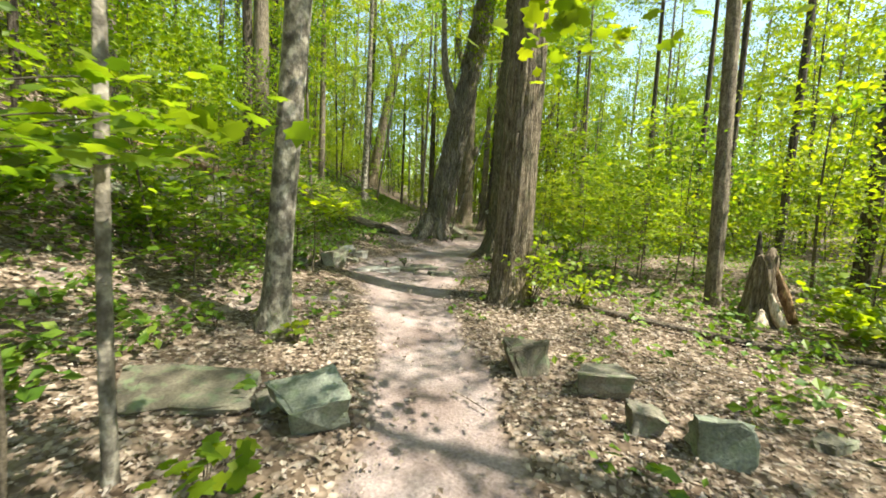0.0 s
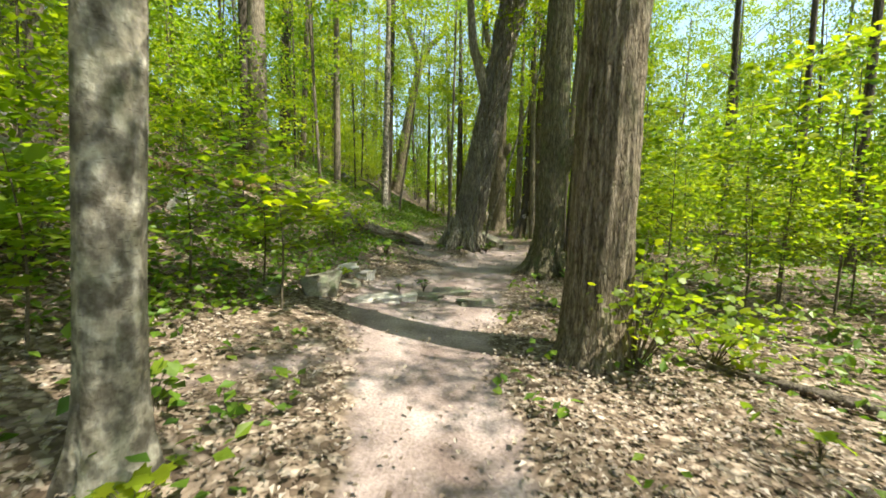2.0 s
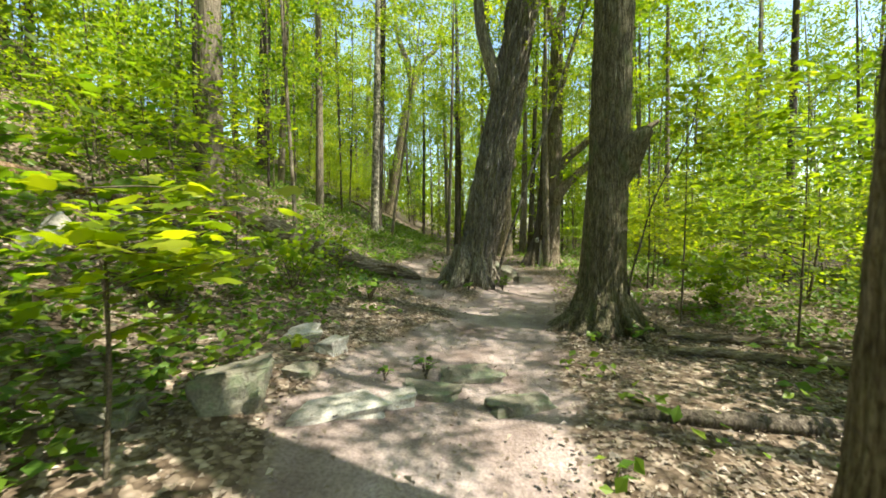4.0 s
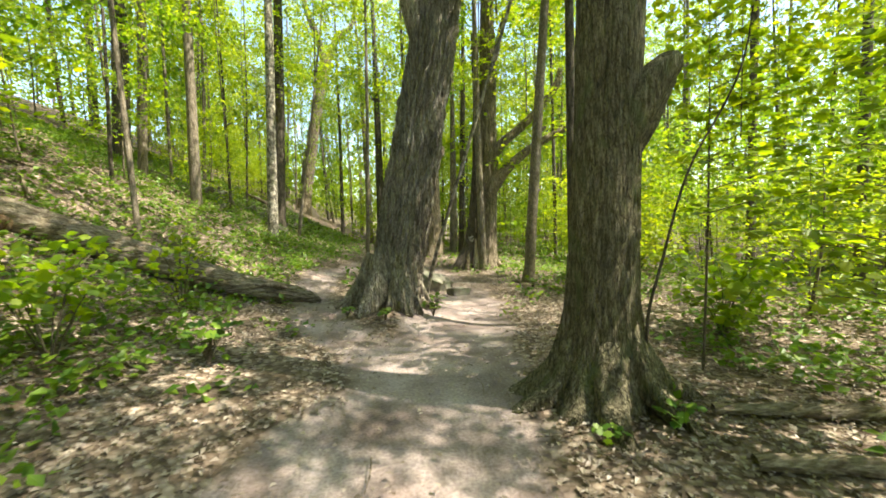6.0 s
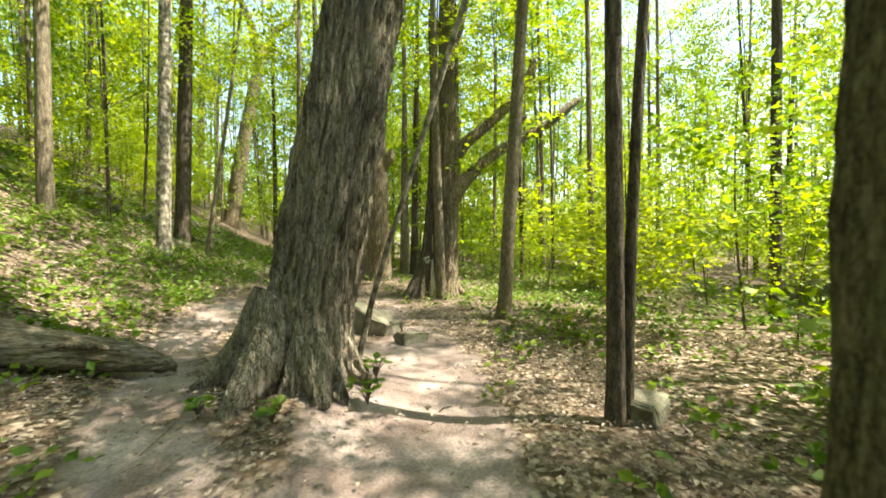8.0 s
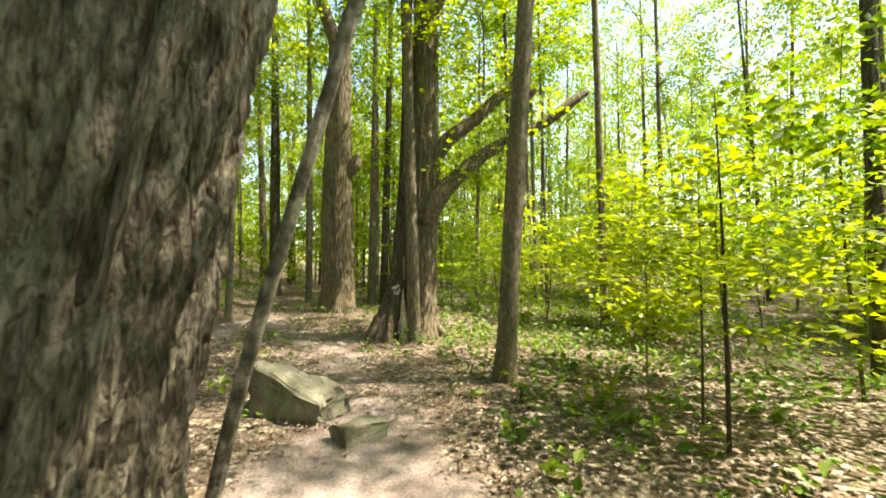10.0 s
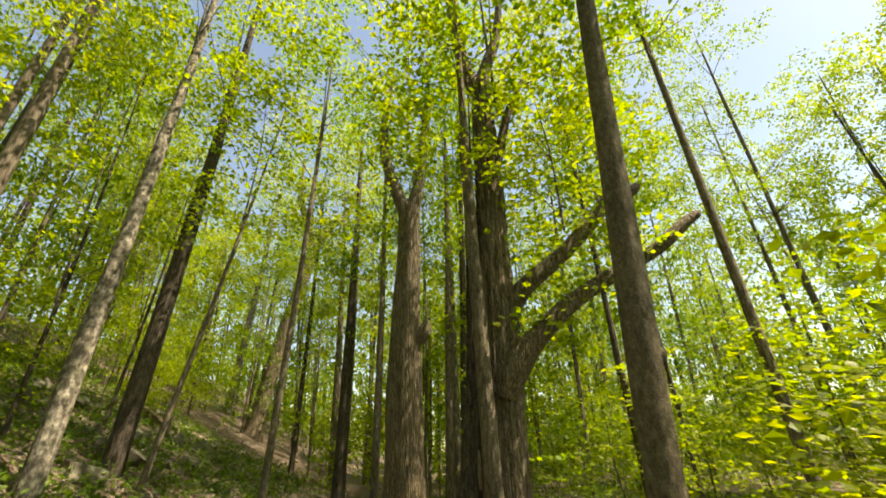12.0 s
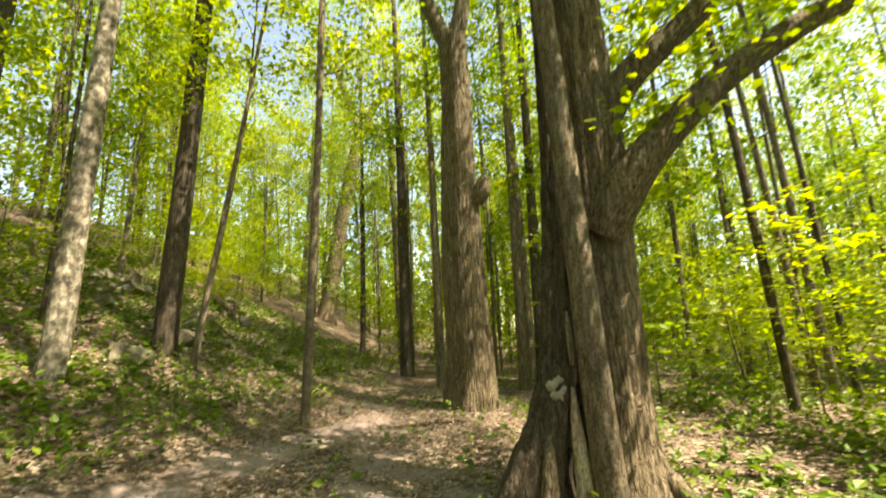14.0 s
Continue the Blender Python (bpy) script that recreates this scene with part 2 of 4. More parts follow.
def way_distance(x, y, line):
    best = np.full(np.shape(x), 1e9)
    for (ax, ay), (bx, by) in zip(line, line[1:]):
        ux, uy = bx - ax, by - ay
        k = np.clip(((x - ax) * ux + (y - ay) * uy) / (ux * ux + uy * uy), 0, 1)
        best = np.minimum(best, np.hypot(x - ax - k * ux, y - ay - k * uy))
    return best


def trodden(x, y):
    """1 on the trail, 0 off it."""
    wide = 0.62 + 0.35 * step(y, 5, 8) - 0.25 * step(y, 22, 27)
    a = (1 - step(way_distance(x, y, TRAIL) / wide, 0.45, 1.35)) * (1 - 0.5 * step(y, 16.0, 20.0)) * (1 - 0.9 * step(y, 27.0, 30.0))
    b = 0.75 * (1 - step(way_distance(x, y, SPUR_A) / 0.5, 0.4, 1.4))
    c = 0.4 * (1 - step(way_distance(x, y, SPUR_B) / 0.55, 0.4, 1.4))
    d = 0.9 * (1 - step(way_distance(x, y, SPUR_C) / 0.6, 0.4, 1.3))
    t = np.maximum(np.maximum(a, d), np.maximum(b, c))
    wave = np.sin(2.3 * x + 1.7 * np.sin(1.9 * y)) * np.cos(2.9 * y + 1.2 * np.sin(2.6 * x)) + 0.6 * np.sin(6.1 * x + 2 * np.sin(4.7 * y))
    return np.clip(t + 0.3 * wave * t * (1 - t) * 2.2, 0, 1)


# ---- building helpers ----
def mesh_data(name, verts, faces, mat, smooth=True):
    me = bpy.data.meshes.new(name)
    me.from_pydata([tuple(v) for v in verts] if not isinstance(verts, np.ndarray) else verts.tolist(), [], faces if isinstance(faces, list) else faces.tolist())
    me.materials.append(mat)
    if smooth:
        me.shade_smooth()
    me.update()
    return me


def piece(name, verts, faces, mat, parent=None, label="", smooth=True):
    ob = new(name, mesh_data(name, verts, faces, mat, smooth))
    ob.parent = parent
    return tagged(ob, label)


def thing(name, x, y, label, category, group="", z=None, turn=0.0):
    ob = new(name)
    ob.empty_display_size = 0.2
    ob.matrix_world = pose(x, y, float(land(x, y)) if z is None else z, 0, 0, turn)
    return tagged(ob, label, category, group)


def smooth_line(points, radii, count):
    """A Catmull-Rom line through the points, with its radii."""
    p = np.array(points, float)
    q = np.vstack([2 * p[0] - p[1], p, 2 * p[-1] - p[-2]])
    u = np.linspace(0, len(p) - 1 - 1e-6, count)
    i, f = u.astype(int), (u % 1)[:, None]
    a, b, c, d = q[i], q[i + 1], q[i + 2], q[i + 3]
    line = 0.5 * (2 * b + (c - a) * f + (2 * a - 5 * b + 4 * c - d) * f**2 + (3 * b - a - 3 * c + d) * f**3)
    return line, np.interp(u, np.arange(len(radii)), radii)


def tube(line, rad, sides, rough=0.0, flutes=0, flare=0.0, flare_height=0.5, seed=0, ridges=0.0):
    """A rounded stem along a line; flare swells into root buttresses at the foot."""
    rng = np.random.default_rng(seed)
    n = len(line)
    t = np.gradient(line, axis=0)
    t /= np.linalg.norm(t, axis=1, keepdims=True)
    side = np.cross(t, np.tile((0.31, 0.95, 0.05), (n, 1)))
    bad = np.linalg.norm(side, axis=1) < 0.2
    side[bad] = np.cross(t[bad], (1, 0, 0))
    side /= np.linalg.norm(side, axis=1, keepdims=True)
    up = np.cross(t, side)
    ang = np.linspace(0, 2 * np.pi, sides, endpoint=False)
    length = np.concatenate([[0], np.cumsum(np.linalg.norm(np.diff(line, axis=0), axis=1))])
    r = np.tile(rad[:, None], (1, sides))
    ph = rng.uniform(0, 6.28, 8)
    if rough:
        for k, w in ((2, 1.0), (3, 0.7), (5, 0.45)):
            r *= 1 + rough * w * np.sin(k * ang[None] + ph[k] + 0.9 * np.sin(length[:, None] * 1.3 + ph[k - 1]))
        r *= 1 + rough * 0.5 * np.sin(length[:, None] * 2.1 + ph[7] + 2 * np.sin(ang[None] + ph[6]))
    if ridges:
        wob = 0.6 * np.sin(length[:, None] * 1.1 + ph[0]) + 0.35 * np.sin(length[:, None] * 3.7 + ph[1])
        k1, k2 = sides // 5, sides // 3
        r += ridges * (np.abs(np.sin(k1 * 0.5 * ang[None] + wob)) - 0.5) + 0.5 * ridges * np.sin(k2 * ang[None] + 2 * wob + ph[2])
        rib = rng.standard_normal((n + 8, sides))
        rib = sum(rib[k:k + n] for k in range(9)) / 3.0
        r += ridges * 0.55 * rib
    if flare:
        root = np.zeros(sides)
        for _ in range(flutes):
            root = np.maximum(root, np.exp(-((np.angle(np.exp(1j * (ang - rng.uniform(0, 6.28))))) / 0.3) ** 2) * rng.uniform(0.5, 1.0))
        fall = np.exp(-np.maximum(0, length - 0.25) / flare_height)[:, None]
        r = r * (1 + flare * fall * (0.35 + 1.0 * root[None]))
    v = line[:, None] + r[..., None] * (np.cos(ang)[None, :, None] * side[:, None] + np.sin(ang)[None, :, None] * up[:, None])
    v = v.reshape(-1, 3)
    i, j = np.meshgrid(np.arange(n - 1), np.arange(sides), indexing="ij")
    j2 = (j + 1) % sides
    f = np.stack([i * sides + j, i * sides + j2, (i + 1) * sides + j2, (i + 1) * sides + j], -1).reshape(-1, 4).tolist()
    v = np.vstack([v, line[-1] + t[-1] * rad[-1] * 0.6])
    last = (n - 1) * sides
    f += [[last + k, last + (k + 1) % sides, len(v) - 1] for k in range(sides)]
    return v, f


def join(pieces):
    vs, fs, off = [], [], 0
    for v, f in pieces:
        vs.append(np.asarray(v, float))
        fs += [[i + off for i in q] for q in f]
        off += len(v)
    return np.vstack(vs), fs


KITE = np.array([(0, -0.5, 0), (0.36, 0.02, 0.07), (0, 0.6, -0.05), (-0.36, 0.02, 0.07)])
MAPLE = np.array([(0, -0.42, 0), (0.24, -0.36, 0.02), (0.24, -0.16, 0.02), (0.5, -0.04, -0.03), (0.36, 0.14, 0.02), (0.37, 0.32, 0), (0.19, 0.3, 0.03), (0, 0.6, -0.06),
                  (-0.19, 0.3, 0.03), (-0.37, 0.32, 0), (-0.36, 0.14, 0.02), (-0.5, -0.04, -0.03), (-0.24, -0.16, 0.02), (-0.24, -0.36, 0.02)])


def leaf_cloud(centres, sizes, rng, tilt=0.5, shape=KITE, droop=0.0):
    """Leaves of the given shape at the centres, mostly facing up, each tilted and turned its own way."""
    n, k = len(centres), len(shape)
    a, tx, ty = rng.uniform(0, 6.283, n), rng.normal(droop, tilt, n), rng.normal(0, tilt, n)
    p = shape[None] * np.asarray(sizes)[:, None, None]
    cx, sx, cy, sy, ca, sa = np.cos(tx), np.sin(tx), np.cos(ty), np.sin(ty), np.cos(a), np.sin(a)
    x, y, z = p[..., 0], p[..., 1], p[..., 2]
    y, z = y * cx[:, None] - z * sx[:, None], y * sx[:, None] + z * cx[:, None]
    x, z = x * cy[:, None] + z * sy[:, None], -x * sy[:, None] + z * cy[:, None]
    x, y = x * ca[:, None] - y * sa[:, None], x * sa[:, None] + y * ca[:, None]
    v = np.stack([x, y, z], -1) + np.asarray(centres)[:, None]
    f = np.arange(n * k).reshape(n, k)
    return v.reshape(-1, 3), f


def leaf_mesh(name, centres, sizes, mat, rng, tilt=0.5, shape=KITE, droop=0.0):
    v, f = leaf_cloud(centres, sizes, rng, tilt, shape, droop)
    return mesh_data(name, v, f, mat, smooth=False)


def sprays(rng, centres, per, spread, flat=0.18):
    """Leaf places in flattish sprays round the centres."""
    n = len(centres)
    r = spread * np.sqrt(rng.uniform(0, 1, (n, per)))
    a = rng.uniform(0, 6.283, (n, per))
    tiltx, tilty = rng.normal(0, 0.25, (n, 1)), rng.normal(0, 0.25, (n, 1))
    dx, dy = r * np.cos(a), r * np.sin(a)
    dz = rng.normal(0, flat * spread, (n, per)) + dx * tiltx + dy * tilty - 0.12 * r * r / spread
    return (np.asarray(centres)[:, None] + np.stack([dx, dy, dz], -1)).reshape(-1, 3)


def crown_parts(seed, radius, depth, count, per, leaf, mat, spread=0.75):
    """Shared meshes of a crown whose foot is at 0: its leaves and its limbs."""
    rng = np.random.default_rng(seed)
    a, q = rng.uniform(0, 6.283, count), rng.uniform(0.0, 1.0, count)
    wide = radius * (0.35 + 0.65 * np.sin(np.pi * np.clip(q * 0.85 + 0.12, 0, 1))) * np.sqrt(rng.uniform(0.12, 1, count))
    lop = 1 + 0.25 * np.sin(a * 2 + seed)
    c = np.stack([wide * lop * np.cos(a), wide * lop * np.sin(a), depth * q + rng.normal(0, 0.25, count)], -1)
    spots = sprays(rng, c, per, spread)
    leaves = leaf_mesh("crown", spots, leaf * rng.uniform(0.7, 1.3, len(spots)), mat, rng, 0.55)
    w = 0.003 * depth ** 1.2
    limbs = [tube(*smooth_line([(0, 0, -0.3), (0.1, 0, depth * 0.5), (0, 0.15, depth * 0.95)], [w, w * 0.7, w * 0.25], 8), 6)]
    for k in range(0, count, 5):
        e = c[k]
        st = np.array([0, 0, max(0.0, e[2] - 0.55 * np.hypot(e[0], e[1]))])
        limbs.append(tube(*smooth_line([st, (st + e) / 2 + rng.normal(0, 0.12, 3), e], [w * 0.55, w * 0.35, w * 0.13], 5), 3))
    v, f = join(limbs)
    return leaves, mesh_data("twigwork", v, f, TWIG)


def put(name, data, parent, m=None, label=""):
    ob = new(name, data)
    ob.parent = parent
    if m is not None:
        ob.matrix_basis = m
    return tagged(ob, label)


BIG_CROWNS = [crown_parts(11 + k, 4.0, 8.0, 95, 62, 0.125, LEAF if k % 2 == 0 else LEAF_DEEP, 0.62) for k in range(4)]
POLE_CROWNS = [crown_parts(31 + k, 2.5, 6.5, 58, 52, 0.12, LEAF if k != 1 else LEAF_DEEP, 0.52) for k in range(4)]
SAPLING_CROWNS = [crown_parts(51 + k, 1.25, 2.3, 34, 42, 0.086, LEAF if k != 2 else LEAF_DEEP, 0.42) for k in range(5)]


# ---- ground ----
def axis(lo, hi, fine, far):
    a = np.arange(lo, hi + 1e-6, fine)
    g = []
    d, p = fine, 0.0
    while p < far:
        d *= 1.22
        p += d
        g.append(p)
    g = np.array(g)
    return np.concatenate([lo - g[::-1], a, hi + g])


def build_ground():
    xs, ys = axis(-7, 7.5, 0.12, 420), axis(-1, 30, 0.12, 420)
    X, Y = np.meshgrid(xs, ys)
    rng = np.random.default_rng(3)
    near = np.exp(-((X / 14) ** 2 + ((Y - 14) / 24) ** 2))
    bumps = np.zeros_like(X)
    for k, (w, amp) in enumerate(((0.7, 0.03), (1.5, 0.022), (3.1, 0.014), (6.5, 0.008), (13, 0.005))):
        a, b, c = rng.uniform(0, 6.28, 3)
        bumps += amp * np.sin(w * X + a + 1.3 * np.sin(w * 0.7 * Y + b)) * np.cos(w * Y * 0.93 + c + 1.1 * np.sin(w * 0.8 * X))
    t = trodden(X, Y)
    Z = land(X, Y) + bumps * near * (1 - 0.55 * t) - 0.035 * t
    v = np.stack([X, Y, Z], -1).reshape(-1, 3)
    ny, nx = X.shape
    i, j = np.meshgrid(np.arange(ny - 1), np.arange(nx - 1), indexing="ij")
    f = np.stack([i * nx + j, i * nx + j + 1, (i + 1) * nx + j + 1, (i + 1) * nx + j], -1).reshape(-1, 4)
    ob = new("ground", mesh_data("ground", v, f, FLOOR))
    at = ob.data.attributes.new("path", "FLOAT", "POINT")
    at.data.foreach_set("value", t.reshape(-1).astype(np.float32))
    return tagged(ob, "brown leaf-strewn forest floor with a trodden earth path", "ground", kind="structure")


build_ground()


# ---- trees ----
def stem(tree, height, r0, r1, lean=(0, 0), bend=(0, 0), mat=BARK_POLE, sides=16, flare=0.5, flutes=5, flare_height=0.25, ridges=0.0, rough=0.03, seed=0, rings=None):
    pts = [(0, 0, -0.25)] + [(lean[0] * height * k + bend[0] * math.sin(k * 3.14), lean[1] * height * k + bend[1] * math.sin(k * 3.14), height * k) for k in (0.12, 0.3, 0.5, 0.75, 1.0)]
    line, rad = smooth_line(pts, [r0 * 1.06, r0, r0 * 0.88 + r1 * 0.12, r0 * 0.65 + r1 * 0.35, r0 * 0.3 + r1 * 0.7, r1], rings or max(10, int(height * 1.3)))
    v, f = tube(line, rad, sides, rough, flutes, flare, flare_height, seed, ridges)
    piece("trunk", v, f, mat, tree)
    return pts


def limb(tree, points, radii, mat, sides=10, count=14, seed=0, name="limb", label="", rough=0.05, ridges=0.0):
    line, rad = smooth_line(points, radii, count)
    v, f = tube(line, rad, sides, rough, seed=seed, ridges=ridges)
    return piece(name, v, f, mat, tree, label)


def crown(tree, kind, at, scale, turn=0.0, tall=None):
    leaves, twigs = kind
    m = Matrix.LocRotScale(at, Euler((0, 0, turn)), (scale, scale, tall or scale))
    put("crown", leaves, tree, m)
    tagged(put("twigwork", twigs, tree, m), kind="stuff")


def pole_tree(x, y, dia, height, lean=(0, 0), label="slender grey-barked forest tree with bright green leaves", mat=BARK_POLE, bend=(0.05, 0.03), big=False, seed=0, crown_at=0.5, scale=1.0, group=""):
    tree = thing("tree", x, y, label, "tree", group)
    stem(tree, height, dia / 2, dia * 0.16, lean, bend, mat, 12 if dia > 0.3 else 9, 0.3, 4, 0.22, seed=seed)
    kinds = BIG_CROWNS if big else POLE_CROWNS
    kind = kinds[seed % len(kinds)]
    depth = 8.0 if big else 6.5
    z0 = height * crown_at
    crown(tree, kind, (lean[0] * z0, lean[1] * z0, z0), scale, seed * 1.7, (height * 1.06 - z0) / depth)
    return tree


# beech beside the start of the path
t_ = thing("tree", -1.88, 4.55, "grey smooth-barked beech standing beside the path", "tree")
stem(t_, 13, 0.145, 0.05, (0.085, 0.0), (0.04, 0), BARK_GREY, 28, 0.75, 5, 0.22, 0.004, 0.05, 5, 60)
limb(t_, [(0.1, -0.06, 1.22), (0.09, -0.11, 1.24), (0.09, -0.13, 1.25)], [0.07, 0.055, 0.03], BARK_GREY, 10, 5, name="knot")
crown(t_, BIG_CROWNS[1], (0.6, 0, 6.5), 0.9, 1.0)

# thin sapling at the very start
t_ = thing("sapling", -1.73, 2.03, "thin grey sapling stem with peeling pale bark", "sapling")
stem(t_, 5.5, 0.035, 0.012, (0.07, 0.0), (-0.05, 0), BARK_GREY, 10, 0.3, 3, 0.1, 0.002, 0.08, 7, 30)
crown(t_, SAPLING_CROWNS[0], (0.25, 0, 3.4), 1.1, 0.5)

# big maples along the path
t_ = thing("tree", 1.19, 6.8, "old maple with deeply ridged brown bark beside the path", "tree")
stem(t_, 17, 0.295, 0.12, (0.02, 0.0), (0.05, 0.0), BARK_OLD, 60, 0.5, 6, 0.35, 0.014, 0.03, 11, 150)
crown(t_, BIG_CROWNS[0], (0.3, 0, 8.5), 1.15, 0.3)
t_ = thing("tree", 1.63, 11.65, "old maple with a burl and wide root buttresses beside the path", "tree")
stem(t_, 16, 0.28, 0.12, (0.02, 0.0), (0.02, 0.0), BARK_MOSSY, 72, 1.6, 7, 0.34, 0.013, 0.035, 13, 160)
for k, (pts, radii) in enumerate((([(-0.16, 0.0, 0.62), (-0.36, -0.04, 0.2), (-0.62, -0.1, 0.05), (-0.9, -0.12, -0.06)], [0.13, 0.13, 0.09, 0.04]),
                                  ([(-0.08, -0.16, 0.6), (-0.14, -0.42, 0.2), (-0.2, -0.62, 0.06), (-0.2, -0.85, -0.06)], [0.14, 0.14, 0.1, 0.05]),
                                  ([(0.14, -0.12, 0.66), (0.24, -0.36, 0.22), (0.34, -0.55, 0.06), (0.42, -0.75, -0.06)], [0.13, 0.13, 0.09, 0.05]),
                                  ([(0.2, 0.0, 0.6), (0.46, -0.06, 0.16), (0.66, -0.12, 0.04), (0.9, -0.16, -0.06)], [0.13, 0.12, 0.08, 0.04]))):
    limb(t_, pts, radii, BARK_MOSSY, 22, 22, 40 + k, "root", rough=0.1, ridges=0.012)
limb(t_, [(0.06, -0.03, 2.1), (0.24, -0.1, 2.45), (0.38, -0.15, 2.72), (0.5, -0.18, 2.84), (0.56, -0.19, 2.86)], [0.17, 0.19, 0.16, 0.12, 0.08], BARK_MOSSY, 20, 12, 3, "burl", "knobbly broken limb stub", 0.12, 0.01)
crown(t_, BIG_CROWNS[2], (0.4, 0, 8.0), 1.1, 2.1)

# leaning old maple between the two paths
t_ = thing("tree", -0.26, 15.55, "huge leaning old maple with twisted grey ridged bark", "tree")
stem(t_, 15, 0.41, 0.15, (0.178, 0.0), (0.1, 0.05), BARK_FURROW, 120, 0.5, 7, 0.42, 0.045, 0.09, 17, 260)
for k, (pts, radii) in enumerate((([(-0.2, 0.0, 0.8), (-0.42, -0.04, 0.35), (-0.66, -0.1, 0.08), (-0.95, -0.14, -0.1)], [0.2, 0.18, 0.13, 0.05]),
                                  ([(-0.12, -0.22, 0.8), (-0.22, -0.46, 0.3), (-0.36, -0.66, 0.05), (-0.5, -0.85, -0.12)], [0.18, 0.17, 0.12, 0.05]),
                                  ([(0.14, -0.24, 0.8), (0.2, -0.46, 0.3), (0.24, -0.62, 0.05), (0.3, -0.8, -0.12)], [0.18, 0.17, 0.12, 0.05]),
                                  ([(0.28, 0.0, 0.7), (0.44, -0.08, 0.26), (0.56, -0.14, 0.04), (0.72, -0.2, -0.12)], [0.16, 0.14, 0.1, 0.04]))):
    limb(t_, pts, radii, BARK_FURROW, 28, 26, 50 + k, "root", rough=0.08, ridges=0.02)
limb(t_, [(0.78, -0.05, 4.2), (0.58, -0.13, 4.75), (0.38, -0.14, 5.45), (0.2, -0.12, 6.25), (0.1, 0.0, 8.6)], [0.2, 0.17, 0.15, 0.13, 0.07], BARK_FURROW, 16, 24, 2, ridges=0.006)
crown(t_, BIG_CROWNS[1], (1.9, 0, 8.5), 1.2, 4.0)

# old forked maple
t_ = thing("tree", 1.5, 27.1, "tall forked old maple with ridged bark", "tree")
stem(t_, 8.9, 0.48, 0.30, (0.015, 0.0), (-0.05, 0.0), BARK_OLD, 48, 0.35, 6, 0.6, 0.015, 0.05, 19, 100)
limb(t_, [(0.05, 0, 8.5), (-0.35, 0, 9.6), (-0.75, 0, 11.0), (-0.8, 0, 12.5), (-0.6, 0.3, 15)], [0.25, 0.2, 0.17, 0.14, 0.06], BARK_OLD, 14, 24, 4)
limb(t_, [(0.1, 0, 8.5), (0.4, 0, 9.8), (0.55, 0, 11.5), (0.75, 0, 13.2), (0.8, -0.2, 16)], [0.25, 0.2, 0.16, 0.13, 0.05], BARK_OLD, 14, 24, 5)
limb(t_, [(0.65, 0, 12.6), (0.35, 0, 13.5), (-0.05, 0, 13.4), (-0.2, 0, 12.9)], [0.1, 0.1, 0.09, 0.06], BARK_OLD, 10, 14, 6, label="dead hooked limb")
limb(t_, [(0.35, -0.1, 4.5), (0.55, -0.2, 4.75), (0.62, -0.22, 5.0)], [0.25, 0.22, 0.1], BARK_OLD, 14, 8, 7, "knot")
crown(t_, BIG_CROWNS[3], (0.0, 0, 12.4), 1.1, 0.9, 0.75)

# old maple with two great side limbs
t_ = thing("tree", 2.98, 22.4, "broad old maple with two great bare side limbs and mossy foot", "tree")
stem(t_, 9.5, 0.345, 0.2, (0.03, 0.0), (0.06, 0.0), BARK_OLD, 56, 0.45, 6, 0.4, 0.018, 0.05, 23, 140)
limb(t_, [(0.15, -0.1, 3.55), (0.6, -0.2, 4.25), (1.15, -0.25, 4.7), (1.6, -0.28, 5.1), (2.22, -0.34, 5.75), (2.6, -0.37, 6.35), (2.68, -0.37, 6.75)], [0.2, 0.17, 0.145, 0.135, 0.13, 0.12, 0.08], BARK_OLD, 18, 36, 8, label="stout upward limb", ridges=0.006)
limb(t_, [(0.1, -0.15, 2.55), (0.45, -0.36, 3.1), (0.85, -0.42, 3.5), (1.42, -0.48, 3.97), (2.1, -0.53, 4.38), (2.85, -0.58, 4.77), (3.3, -0.62, 5.08), (3.7, -0.65, 5.4), (3.98, -0.67, 5.58)], [0.27, 0.22, 0.17, 0.145, 0.13, 0.12, 0.125, 0.12, 0.08], BARK_OLD, 18, 44, 9, label="long broken side limb", ridges=0.006)
limb(t_, [(0.22, 0, 9.2), (0.5, 0.1, 10.2), (0.9, 0.1, 11.6), (1.2, 0.3, 14.5)], [0.17, 0.15, 0.12, 0.05], BARK_OLD, 12, 16, 10)
limb(t_, [(0.15, 0, 9.2), (-0.1, 0.1, 10.5), (-0.3, 0.1, 12.5), (-0.2, 0.2, 16)], [0.17, 0.15, 0.12, 0.05], BARK_OLD, 12, 16, 12)
limb(t_, [(0.2, 0.0, 6.6), (0.5, -0.15, 7.3), (0.75, -0.2, 8.3), (1.3, -0.2, 9.6)], [0.13, 0.11, 0.09, 0.04], BARK_OLD, 12, 16, 15)
limb(t_, [(0.22, -0.05, 0.5), (0.45, -0.12, 0.16), (0.66, -0.16, -0.05)], [0.14, 0.11, 0.05], BARK_OLD, 12, 10, 16, "root", ridges=0.008)
crown(t_, BIG_CROWNS[0], (0.6, 0, 9.0), 1.1, 3.3)
crown(t_, POLE_CROWNS[2], (1.4, -0.6, 5.4), 0.9, 1.2, 0.5)
r_ = np.random.default_rng(90)
q_ = np.vstack([np.array(p) + r_.normal(0, 1, (70, 3)) * (0.36, 0.3, 0.13) for p in ((0.55, -0.6, 3.6), (1.3, -0.7, 4.05), (2.0, -0.8, 4.6), (1.0, -0.5, 4.95), (2.7, -0.8, 5.0), (1.6, -0.4, 5.6), (2.6, -0.5, 5.5))])
